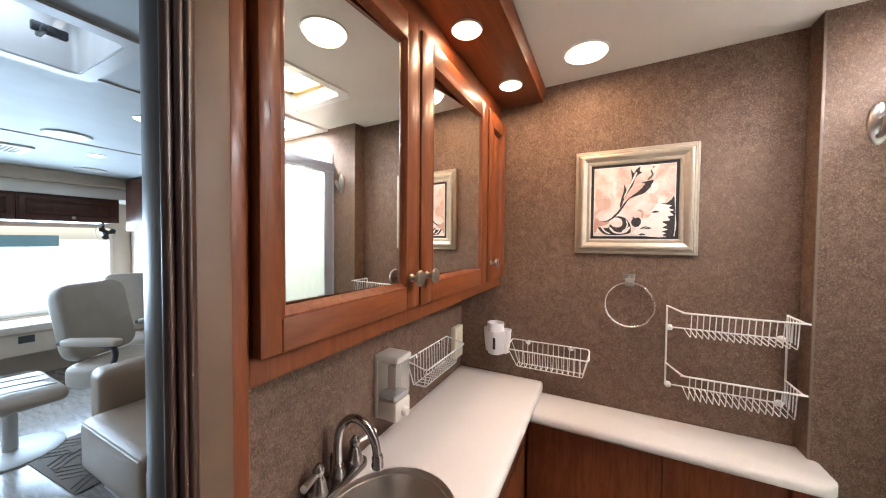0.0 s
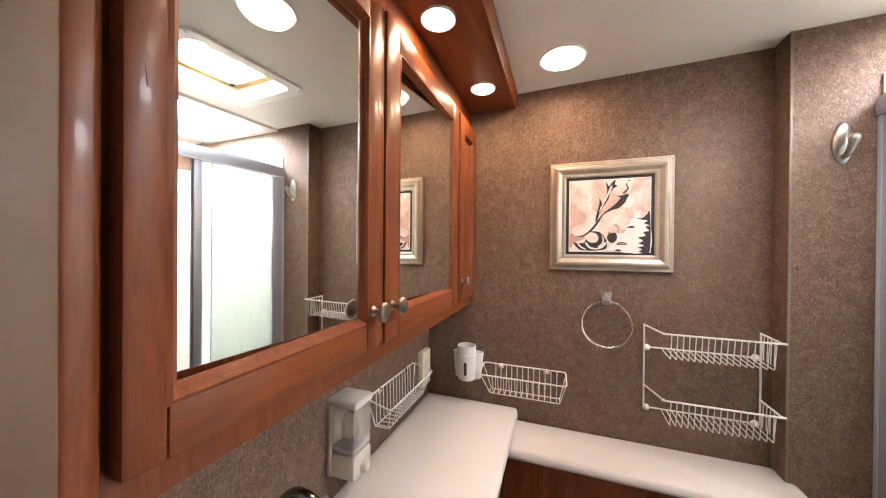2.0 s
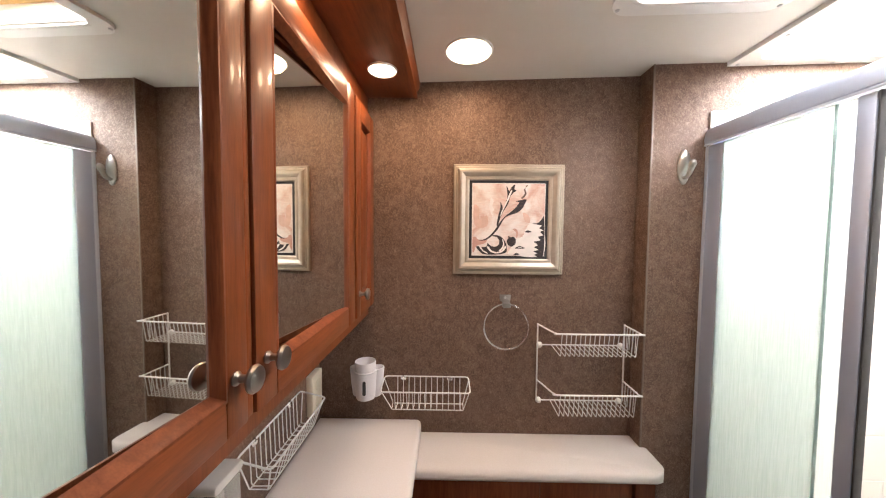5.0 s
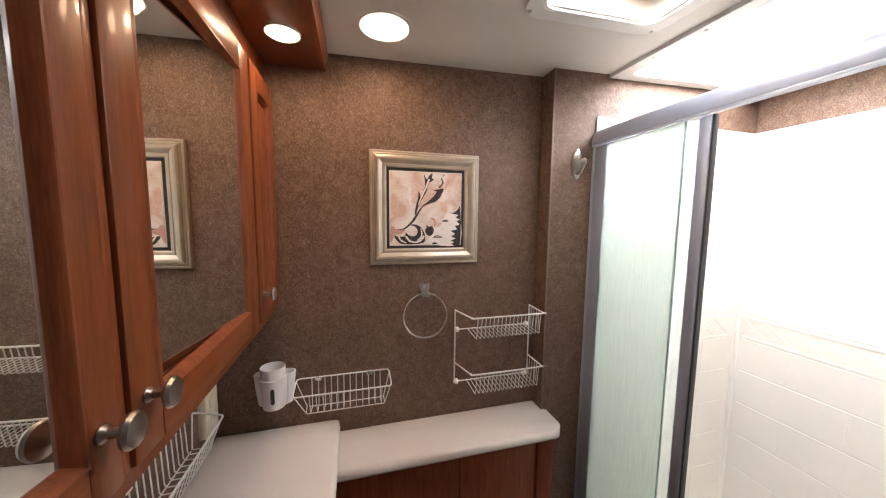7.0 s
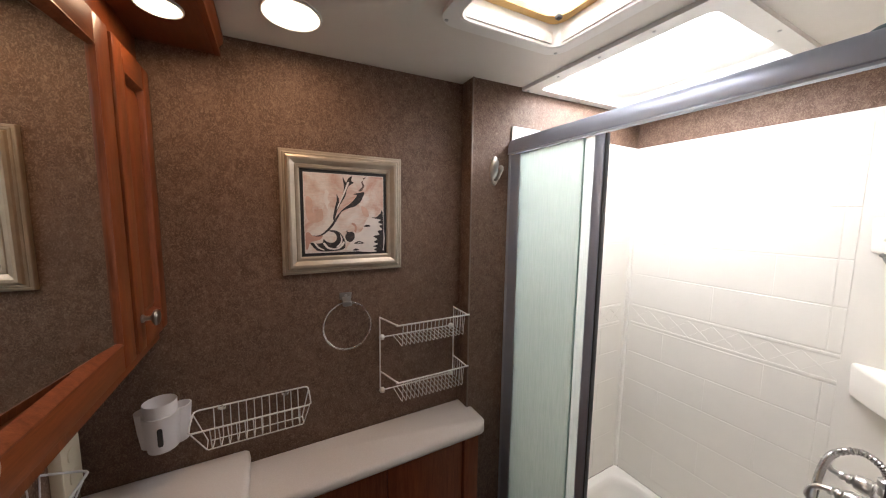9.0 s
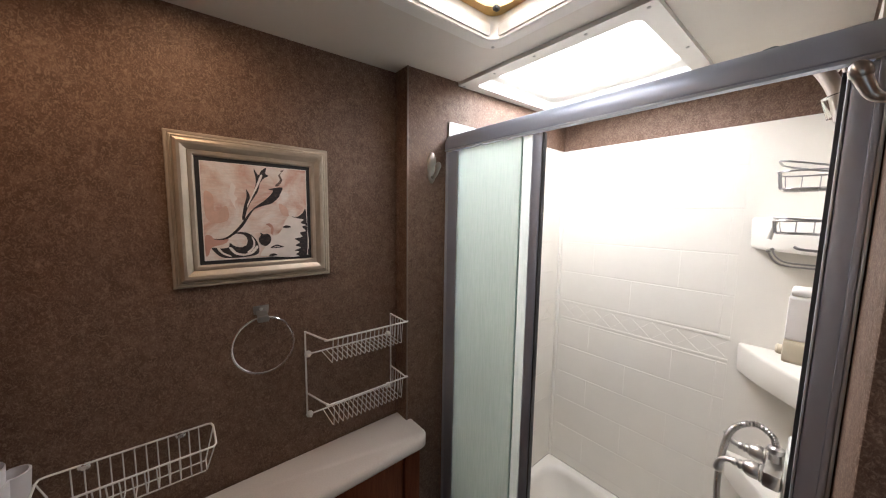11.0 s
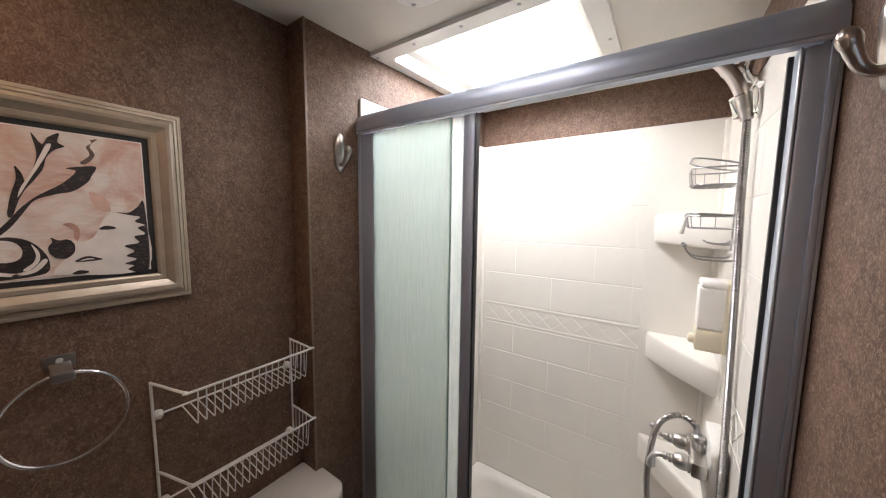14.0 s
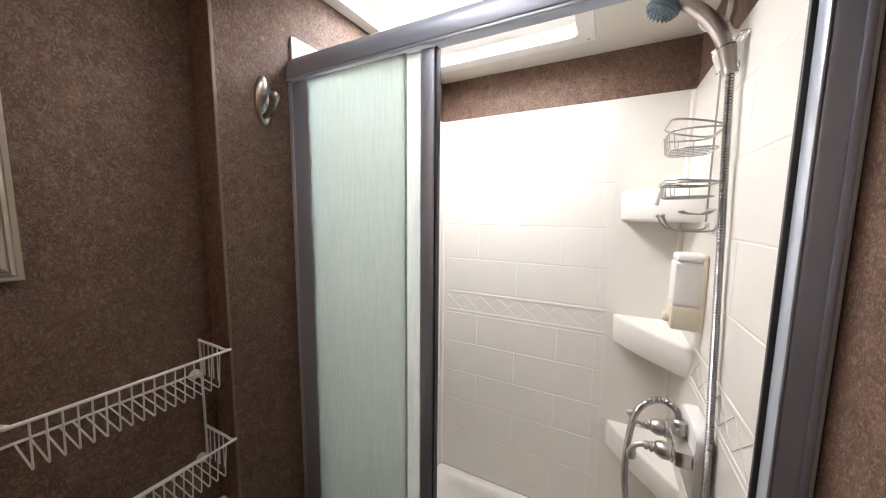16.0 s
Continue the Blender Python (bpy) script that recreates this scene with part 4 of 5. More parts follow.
rack = thing("wire_rack", (2.39, N, 0.97), "white two-tier wire rack on the wallpaper wall", "wire rack")
X0, X1, YB, YF = 2.247, 2.533, N - 0.006, 3.352
for x in (X0, X1):
    part("upright", tube([(x, YB, 0.972), (x, YB, 1.231)], 0.0026, 8), WIRE, rack)
for zt in (1.228, 1.040):
    zb = zt - 0.072
    rail = smooth_path([(X0, YB, zt), (X0 + 0.006, YB - 0.016, zt), (X0 + 0.022, YF + 0.028, zt - 0.002), (X0 + 0.030, YF + 0.006, zt - 0.002), (X0 + 0.046, YF, zt - 0.002), (X1 - 0.012, YF, zt - 0.002), (X1, YF + 0.008, zt - 0.002), (X1, YB - 0.02, zt), (X1, YB, zt)], 4)
    bk = part("basket", tube(rail, 0.0027, 7), WIRE, rack)
    part("back_rail", tube([(X0, YB, zb + 0.004), (X1, YB, zb + 0.004)], 0.0023, 7), WIRE, bk)
    first = None
    for i in range(17):
        x = X0 + 0.046 + i * 0.0142
        pts = [(x, YB, zb + 0.004), (x, YF + 0.012, zb - 0.002), (x, YF + 0.009, zb), (x, YF, zt - 0.002)]
        if first is None:
            first = part("wire", tube(pts, 0.0013, 5), WIRE, bk)
        else:
            o = new("wire", first.data)
            o.parent, o.location = bk, (i * 0.0142, 0, 0)
    for i, y in enumerate((YB - 0.02, YB - 0.036, YB - 0.052, YB - 0.068)):
        part("end_wire", tube([(X1 - 0.002, y, zt - 0.001), (X1 - 0.002, y + 0.003, zb + 0.002)], 0.0013, 5), WIRE, bk)
    for x in (X0 + 0.008, X1 - 0.010):
        part("clip", lathe([(0, 0), (0.010, 0.0), (0.010, 0.003), (0.006, 0.010), (0.004, 0.016), (0, 0.016)], 14, on_north(x, N, zb + 0.002)), WHITE_PL, bk)

ring = thing("towel_ring", (2.138, N, 1.15), "chrome towel ring on a clear bracket", "towel ring")
part("plate", prism([(-0.017, -0.010), (0.017, -0.010), (0.019, 0.012), (-0.019, 0.012)], 0.005, on_north(2.138, N, 1.313), 0.0015), BRACKET, ring)
part("screw", lathe([(0, 0), (0.0045, 0), (0.004, 0.0015), (0, 0.002)], 12, on_north(2.138, N - 0.005, 1.316)), GREYPAINT, ring)
part("arm", prism([(0.0, 0.312), (-0.007, 0.311), (-0.026, 0.301), (-0.028, 0.297), (-0.022, 0.296), (-0.006, 0.303), (0.0, 0.303)], 0.024, Matrix(((0, 0, 1, 2.126), (1, 0, 0, N - 0.004), (0, 1, 0, 1.0), (0, 0, 0, 1))), 0.001), BRACKET, ring)
part("clip", box(2.1245, 2.1515, N - 0.036, N - 0.022, 1.288, 1.303, 0.003), BRACKET, ring)
part("ring", tube([(2.138 + 0.0720 * math.sin(a), N - 0.026 + 0.008 * math.cos(a), 1.2245 + 0.0720 * math.cos(a)) for a in [2 * math.pi * i / 56 for i in range(56)]], 0.0031, 10, True), CHROME, ring)

# ---- toothbrush cup ----
cup = thing("toothbrush_holder", (1.684, 3.41, 0.985), "white plastic toothbrush holder with a cup on the wall", "toothbrush holder")
cx, cy = 1.684, 3.402


def holder_outline(k, inset):
    """Plan of the holder: a round pocket on each side of a larger round middle; k scales its spread."""
    pts = []
    for i in range(60):
        a = 2 * math.pi * i / 60
        d = Vector((math.cos(a), math.sin(a)))
        far = 0.02
        for px, py, r in ((0.0, -0.018, 0.036), (-0.035, 0.006, 0.0215), (0.035, 0.006, 0.0215)):
            b = d.x * px + d.y * py
            q = b * b - (px * px + py * py - r * r)
            if q > 0:
                far = max(far, b + math.sqrt(q))
        far = far * k - inset
        pts.append((cx + far * d.x, min(N - 0.001 - inset * 0.5, N - 0.030 + far * d.y)))
    return pts


bm = bmesh.new()
rings = [[bm.verts.new((x, y, z)) for x, y in holder_outline(k, o)] for k, o, z in ((0.80, 0.004, 0.990), (0.83, 0.0, 0.993), (0.92, 0.0, 1.030), (1.0, 0.0, 1.084), (0.995, 0.003, 1.085), (0.88, 0.006, 1.030))]
for a, b in zip(rings, rings[1:]):
    for i in range(len(a)):
        bm.faces.new((a[i], a[(i + 1) % len(a)], b[(i + 1) % len(a)], b[i]))
bm.faces.new(rings[0][::-1]), bm.faces.new(rings[-1])
part("holder", bm, CUP, cup, smooth=50)
part("cup", lathe([(0.0, 0.0), (0.026, 0.0), (0.027, 0.004), (0.0305, 0.06), (0.0335, 0.112), (0.0325, 0.114), (0.031, 0.112), (0.027, 0.01), (0.0, 0.008)], 36, Matrix.Translation((cx, N - 0.048, 1.000))), CUP, cup)
part("slot", prism(rounded(0.010, 0.046, 0.0048), 0.0040, on_north(cx + 0.004, N - 0.0780, 1.038)), BLACKPL, cup)


# ---- soap dispensers ----
def soap_dispenser(m, label, tank, base, top, liquid):
    """Local x along the wall, y up from the base, z out of the wall."""
    ob = thing("soap_dispenser", m.translation, label, "soap dispenser", "soap dispensers")
    part("back_plate", prism(rounded(0.072, 0.175, 0.008), 0.010, m @ Matrix.Translation((0, 0.0875, 0)), 0.002), base, ob)
    part("cap", prism(rounded(0.071, 0.018, 0.008), 0.070 if liquid else 0.062, m @ Matrix.Translation((0, 0.166, 0.004)), 0.005), top, ob)
    part("tank", prism(rounded(0.069, 0.103, 0.008), 0.060, m @ Matrix.Translation((0, 0.106, 0.009)), 0.005), tank, ob)
    if liquid:
        part("soap", prism(rounded(0.060, 0.012, 0.004), 0.050, m @ Matrix.Translation((0, 0.064, 0.012))), SOAP, ob, "pale soap left in the tank")
    part("base", prism(rounded(0.068, 0.056, 0.010), 0.062, m @ Matrix.Translation((0, 0.028, 0.008)), 0.005), base, ob)
    part("button", lathe([(0, 0), (0.012, 0), (0.012, 0.012), (0.009, 0.016), (0, 0.017)], 20, m @ Matrix.Translation((0, 0.022, 0.068))), base, ob)
    return ob


soap_dispenser(on_west(W, 2.905, 0.953), "beige wall soap dispenser with a clear tank beside the mirror", TANK, GREYBOX, GREYBOX, True)
soap_dispenser(on_south(3.200, S + 0.002, 1.205) @ Matrix.Diagonal((1, 1.12, 0.95, 1)), "ivory shower soap dispenser with a frosted tank", FROSTPL, IVORY, FROSTPL, False)

# ---- electrical outlet ----
ot = thing("outlet", (W, 3.385, 0.955), "ivory double electrical outlet on the wall", "outlet")
part("cover_box", box(W, W + 0.022, 3.350, 3.424, 0.955, 1.083, 0.004), IVORY, ot)
for z in (1.045, 0.993):
    part("socket", prism(rounded(0.034, 0.030, 0.010), 0.002, on_west(W + 0.022, 3.387, z)), IVORY, ot)


sw = thing("switch_plate", (W, 2.49, 0.93), "ivory switch plate on the wall beside the doorway", "switch plate")
part("plate", prism(rounded(0.072, 0.116, 0.006), 0.006, on_west(W, 2.492, 0.988), 0.002), IVORY, sw)
part("toggle", box(W + 0.006, W + 0.014, 2.487, 2.497, 0.978, 0.998, 0.002), WHITE_PL, sw)


# ---- robe hooks ----
def robe_hook(m):
    """An oval plate, dished at its foot, with one stout prong that curls up and out."""
    ob = thing("robe_hook", m.translation, "brushed nickel robe hook with an oval plate", "robe hook", "robe hooks")
    plate = lathe([(0, 0.0), (0.0205, 0.0), (0.0215, 0.002), (0.0208, 0.0045), (0.0185, 0.0068), (0.0150, 0.0084), (0.0110, 0.0094), (0.0070, 0.0098), (0.0035, 0.0100), (0, 0.0100)], 40, None, 0.90, 2.45)
    for v in plate.verts:
        if v.co.z > 0.003:
            v.co.z -= 0.0065 * math.exp(-(v.co.x / 0.011) ** 2 - ((v.co.y + 0.026) / 0.015) ** 2)
            v.co.z += 0.0030 * math.exp(-(v.co.x / 0.012) ** 2 - ((v.co.y - 0.024) / 0.018) ** 2)
    part("plate", moved(plate, m), NICKEL, ob, smooth=60)
    pts = smooth_path([(0, -0.031, 0.001), (0, -0.031, 0.012), (0.001, -0.025, 0.021), (0.002, -0.013, 0.027), (0.003, -0.002, 0.031)], 6)
    n = len(pts) - 1
    bm = tube([m @ p for p in pts], [0.0055 + 0.0030 * (i / n) ** 1.5 for i in range(n + 1)], 14)
    tip = [(0.0102 * math.sin(math.pi * i / 10), -0.0135 * math.cos(math.pi * i / 10)) for i in range(11)]
    lathe(tip, 20, m @ pose(0.003, 0.003, 0.0325, -72, 0, 0), bm=bm)
    part("prong", bm, NICKEL, ob, smooth=60)


robe_hook(on_north(2.656, PIL, 1.732))
robe_hook(on_south(2.606, 2.462, 1.745))

# ---- sink and faucet ----
sink = thing("sink", (*SINK, 0.76), "round stainless steel sink set into the counter", "sink")
part("bowl", lathe([(0.150, ZK + 0.001), (0.150, ZK + 0.005), (0.145, ZK + 0.006), (0.136, ZK + 0.003), (0.130, ZK - 0.012), (0.120, 0.82), (0.098, 0.775), (0.055, 0.760), (0.022, 0.757), (0.0, 0.756), (0.0, 0.752), (0.06, 0.755), (0.105, 0.770), (0.127, 0.82), (0.134, ZK - 0.002)], 56, Matrix.Translation((*SINK, 0)), 0.93, 1.10), STEEL, sink)
part("drain", lathe([(0.0, 0.0), (0.020, 0.0), (0.022, 0.002), (0.018, 0.003), (0.015, 0.001), (0, 0.001)], 24, Matrix.Translation((*SINK, 0.757))), CHROME, sink)
fc = thing("faucet", (1.545, 2.71, ZK), "brushed dark nickel gooseneck faucet with two lever handles", "faucet")
part("base_plate", prism(rounded(0.048, 0.165, 0.022), 0.016, Matrix.Translation((1.548, 2.705, ZK)), 0.005), GUNMETAL, fc)
sp = smooth_path([(1.548, 2.705, ZK + 0.014), (1.548, 2.705, ZK + 0.090), (1.556, 2.708, ZK + 0.128), (1.582, 2.713, ZK + 0.150), (1.614, 2.718, ZK + 0.142), (1.634, 2.722, ZK + 0.112), (1.641, 2.723, ZK + 0.080)], 6)
part("spout", tube(sp, [0.0105 - 0.0015 * min(1, i / 12) for i in range(len(sp))], 16), GUNMETAL, fc)
part("aerator", lathe([(0, 0), (0.0125, 0), (0.013, 0.006), (0.0115, 0.012), (0.0125, 0.020), (0.010, 0.026), (0, 0.027)], 20, Matrix.Translation((1.6415, 2.7235, ZK + 0.056))), GUNMETAL, fc)
part("collar", lathe([(0, 0), (0.017, 0), (0.016, 0.010), (0.0125, 0.022), (0.0135, 0.028), (0.0105, 0.034), (0, 0.034)], 20, Matrix.Translation((1.548, 2.705, ZK + 0.014))), GUNMETAL, fc)
for y, s in ((2.652, -1), (2.758, 1)):
    h = part("handle", lathe([(0, 0), (0.021, 0), (0.021, 0.005), (0.017, 0.014), (0.013, 0.030), (0.009, 0.038), (0.012, 0.044), (0.012, 0.052), (0.007, 0.060), (0.004, 0.064), (0, 0.066)], 24, Matrix.Translation((1.548, y, ZK + 0.014))), GUNMETAL, fc)
    part("lever", tube([(1.548, y, ZK + 0.058), (1.556, y + s * 0.02, ZK + 0.062), (1.566, y + s * 0.052, ZK + 0.066)], [0.004, 0.0055, 0.0075], 12), STEEL, h)
part("lift_rod", tube([(1.527, 2.706, ZK + 0.01), (1.527, 2.706, ZK + 0.06)], 0.003, 8), GUNMETAL, fc)

# ---- shower fittings ----
vp = thing("shower_valve", (3.06, S, 0.90), "chrome two-handle shower valve on a white plate", "shower valve")
part("mount_plate", prism([(-0.075, -0.080), (0.075, -0.080), (0.075, 0.070), (0.055, 0.085), (-0.055, 0.085), (-0.075, 0.070)], 0.034, on_south(3.068, S + 0.002, 0.955), 0.008), WHITE_PL, vp)
part("body", box(2.992, 3.128, S + 0.036, S + 0.068, 0.952, 0.990, 0.006), STEEL, vp)
for x in (3.016, 3.104):
    h = part("handle", lathe([(0, 0), (0.0185, 0), (0.0205, 0.003), (0.0205, 0.006), (0.0180, 0.008), (0.0192, 0.013), (0.0188, 0.024), (0.0150, 0.033), (0.0085, 0.037), (0.0115, 0.040), (0.0115, 0.044), (0.0070, 0.047), (0.0095, 0.051), (0.0090, 0.056), (0, 0.058)], 26, on_south(x, S + 0.066, 0.970)), STEEL, vp)
    d = -1 if x < 3.05 else 1
    bend = smooth_path([(x, S + 0.118, 0.970), (x, S + 0.134, 0.970 + 0.003 * d), (x + 0.003 * d, S + 0.144, 0.970 + 0.014 * d), (x + 0.006 * d, S + 0.147, 0.970 + (0.024 if d > 0 else -0.040))], 5)
    n = len(bend) - 1
    radii = [0.0062 if k < 9 else (0.0064, 0.0072, 0.0084, 0.0096, 0.0100, 0.0092, 0.0050)[min(6, k - 9)] for k in range(n + 1)]
    part("lever", tube(bend, radii, 14), STEEL, h, smooth=50)
part("outlet", lathe([(0, 0), (0.012, 0), (0.012, 0.020), (0.015, 0.024), (0.015, 0.036), (0.010, 0.040), (0, 0.040)], 16, Matrix.Translation((3.060, S + 0.052, 0.988))), STEEL, vp)

hs = thing("hand_shower", (3.07, S, 0.55), "brushed nickel hand shower on a ribbed metal hose", "hand shower")
part("wall_bracket", box(3.050, 3.108, S + 0.001, S + 0.016, 1.795, 1.860, 0.004), CLEARPL, hs)
part("cradle", lathe([(0.013, 0), (0.019, 0.0), (0.020, 0.045), (0.014, 0.045)], 20, Matrix.Translation((3.072, S + 0.026, 1.795)) @ pose(0, 0, 0, -14, 0, 0)), CLEARPL, hs)
hd = smooth_path([(3.070, S + 0.022, 1.785), (3.074, S + 0.036, 1.850), (3.082, S + 0.062, 1.905), (3.092, S + 0.100, 1.950), (3.098, S + 0.130, 1.968)], 6)
part("handle", tube(hd, [0.0115 + 0.003 * math.sin(3.1 * i / (len(hd) - 1)) for i in range(len(hd))], 16), NICKEL, hs)
hm = Matrix.Translation((3.100, S + 0.142, 1.962)) @ pose(0, 0, 0, 205, 0, 0)
part("spray_head", lathe([(0, -0.022), (0.014, -0.020), (0.026, -0.010), (0.034, 0.004), (0.035, 0.010), (0.030, 0.013)], 28, hm), RUBBERBLUE, hs)
face = lathe([(0.0315, 0.0), (0.0315, 0.016), (0.020, 0.021), (0, 0.023)], 28, hm)
for r, k in ((0.009, 6), (0.017, 11), (0.025, 16)):
    for i in range(k):
        a = 2 * math.pi * i / k
        lathe([(0.0019, 0), (0.0014, 0.004), (0, 0.0042)], 6, hm @ Matrix.Translation((r * math.cos(a), r * math.sin(a), 0.0225 - r * r * 6)), bm=face)
part("spray_face", face, RUBBERBLUE, hs, "grey-blue rubber spray face with small nozzles")


def ribbed(pts, r, pitch):
    """A corrugated hose along pts."""
    fine = []
    for a, b in zip(pts, pts[1:]):
        n = max(1, int((b - a).length / (pitch / 2)))
        fine += [a.lerp(b, i / n) for i in range(n)]
    return tube(fine, [r * (1.0 if i % 2 else 0.72) for i in range(len(fine))], 10)


hose = smooth_path([(3.069, S + 0.022, 1.790), (3.060, S + 0.020, 1.65), (3.046, S + 0.016, 1.46), (3.016, S + 0.014, 1.20), (2.984, S + 0.014, 0.98), (2.974, S + 0.016, 0.80), (2.988, S + 0.032, 0.66), (3.035, S + 0.075, 0.600), (3.060, S + 0.120, 0.660), (3.072, S + 0.148, 0.80), (3.070, S + 0.150, 0.92), (3.066, S + 0.135, 1.02), (3.062, S + 0.095, 1.062), (3.060, S + 0.062, 1.050), (3.060, S + 0.052, 1.024)], 12)
part("hose", ribbed(hose, 0.0082, 0.0056), HOSE, hs, "ribbed metal hose")
arm = thing("wall_spout", (3.10, S, 1.90), "chrome shower riser with a white hook above the hand shower", "shower riser")
part("arm", tube(smooth_path([(3.112, S + 0.020, 1.975), (3.112, S + 0.020, 1.930), (3.114, S + 0.024, 1.905), (3.122, S + 0.016, 1.890), (3.128, S - 0.004, 1.886)], 5), 0.0085, 14), CHROME, arm)
part("hook", tube(smooth_path([(3.112, S + 0.034, 1.912), (3.112, S + 0.050, 1.900), (3.112, S + 0.064, 1.906), (3.112, S + 0.068, 1.922)], 5), [0.0075] * 12 + [0.0085, 0.0095, 0.0085, 0.005], 12), WHITE_PL, arm, "white plastic hook")

cad = thing("shower_caddy", (3.16, S, 1.45), "chrome wire shower caddy with two baskets and hooks", "shower caddy")
YC = S + 0.008
part("hanger", tube(smooth_path([(3.105, YC, 1.47), (3.105, YC, 1.70), (3.120, YC + 0.004, 1.83), (3.150, YC + 0.010, 1.885), (3.185, YC + 0.004, 1.83), (3.205, YC, 1.70), (3.205, YC, 1.47)], 6), 0.0022, 8), CADDY, cad)
for z, lift, hgt in ((1.688, 0.027, 0.040), (1.571, 0.008, 0.031)):
    o = rounded(0.150, 0.100, 0.034, 6)
    bk = part("basket", tube([(3.160 + x, YC + 0.052 + y, z) for x, y in o], 0.0021, 7, True), CADDY, cad)
    bail = [(3.160 + x, YC + 0.052 + y, z + lift * min(1.0, max(0.0, 0.55 + y * 9))) for x, y in o]
    part("bail", tube(bail, 0.0023, 7, True), CADDY, bk)
    part("floor_rim", tube([(3.160 + x * 0.90, YC + 0.052 + y * 0.86, z - hgt) for x, y in o], 0.0016, 6, True), CADDY, bk)
    for i in range(6):
        x = 3.160 - 0.060 + 0.024 * i
        u = 0.052 + 0.050 * (1 if 0 < i < 5 else 0.88)
        part("wire", tube(smooth_path([(x, YC + u, z), (x, YC + u - 0.003, z - hgt * 0.75), (x, YC + u - 0.012, z - hgt), (x, YC + 0.014, z - hgt)], 3), 0.0013, 5), CADDY, bk)
    for y in (0.034, 0.066):
        part("wire", tube(smooth_path([(3.234, YC + y, z), (3.231, YC + y, z - hgt * 0.75), (3.222, YC + y, z - hgt), (3.100, YC + y, z - hgt)], 3), 0.0013, 5), CADDY, bk)
for x in (3.112, 3.198):
    part("hook", tube(smooth_path([(x, YC, 1.475), (x, YC + 0.010, 1.462), (x, YC + 0.070, 1.462), (x + 0.001, YC + 0.092, 1.474), (x + 0.002, YC + 0.102, 1.492)], 5), 0.0024, 8), CADDY, cad)
    part("hook_tip", lathe([(0, -0.005), (0.0042, -0.003), (0.0052, 0), (0.0042, 0.003), (0, 0.005)], 12, Matrix.Translation((x + 0.002, YC + 0.103, 1.495))), CADDY, cad)
for i in range(5):
    x = 3.122 + 0.016 * i
    part("soap_rest", tube(smooth_path([(x, YC + 0.002, 1.512), (x, YC + 0.018, 1.500), (x, YC + 0.052, 1.502), (x, YC + 0.062, 1.508)], 4), 0.0014, 6), CADDY, cad)
part("soap_rest", tube([(3.105, YC + 0.002, 1.512), (3.205, YC + 0.002, 1.512)], 0.0018, 6), CADDY, cad)
part("suction_cup", lathe([(0, 0), (0.022, 0), (0.020, 0.004), (0.008, 0.010), (0.006, 0.018), (0, 0.019)], 20, on_south(3.155, S + 0.003, 1.476)), FROSTPL, cad, "white suction cup")
razor = thing("razor", (3.19, YC + 0.07, 1.522), "small pale plastic razor hung on the shower caddy", "razor")
part("razor_handle", tube([(3.190, YC + 0.100, 1.570), (3.188, YC + 0.110, 1.522)], [0.0035, 0.006], 10), GREYBOX, razor)
part("razor_head", box(3.172, 3.206, YC + 0.094, YC + 0.107, 1.568, 1.577, 0.003), GREYBOX, razor)

# ---- saloon beyond the doorway ----
structure("wall_salon_north", box(-3.3, 1.464, 4.0, 4.06, 0.0, 2.05), BEIGE, "beige padded side wall of the saloon")
structure("wall_salon_rear", box(1.415, 1.464, 3.516, 3.999, 0.0, 2.05), BEIGE, "beige wall at the back of the saloon")
structure("wall_front", box(-3.30, -3.20, 0.701, 3.999, 0.0, 0.62), BEIGE, "beige front wall under the windshield")
structure("wall_front_upper", box(-3.30, -3.20, 0.701, 3.999, 1.54, 2.05), BEIGE, "beige front wall over the windshield")
ws = thing("window_windshield", (-3.25, 2.35, 0.62), "wide clear windshield with bright daylight outside", "windshield", kind="structure")
for y0, y1 in ((0.702, 0.84), (3.83, 3.998)):
    part("pillar", box(-3.30, -3.20, y0, y1, 0.62, 1.54, 0.01), BEIGE, ws)
glass = part("pane", box(-3.256, -3.250, 0.84, 3.83, 0.62, 1.54), GLASS, ws)
glass.visible_shadow = False
part("sun_strip", box(-3.248, -3.244, 2.75, 3.42, 1.33, 1.45), plain("blue_tint", (0.22, 0.40, 0.46), 0.3, vary=0.15, scale=3), ws, "blue tinted strip")
part("wiper_cowl", box(-3.248, -3.236, 0.84, 3.83, 0.62, 0.66, 0.01), WHITE_PL, ws)
area_lamp("windshield_daylight", (-3.19, 2.33, 1.12), (0, 2.33, 1.0), 2.9, 0.95, 92.0, (0.60, 0.82, 1.0))

dash = thing("dashboard", (-3.0, 2.4, 0.3), "long beige moulded dashboard under the windshield", "dashboard")
part("top_panel", box(-3.199, -2.78, 0.75, 3.95, 0.52, 0.60, 0.025, 3), PALELEATHER, dash)
part("lower_panel", box(-3.199, -2.85, 0.75, 3.95, 0.30, 0.515, 0.02, 3), BEIGE, dash)
part("switch_panel", box(-2.852, -2.842, 3.06, 3.16, 0.42, 0.49, 0.004), BLACKPL, dash)

structure("trim_front_soffit", box(-3.199, -2.45, 0.702, 3.998, 1.945, 2.049, 0.01), BEIGE, "beige soffit above the front cabinets", "soffit")
# white colour stands for the lit strip below the soffit; no lamp here
structure("trim_lit_band", box(-3.199, -2.56, 0.702, 3.998, 1.834, 1.944, 0.006), WHITE_PL, "white band painted for the lit strip under the front soffit", "trim")


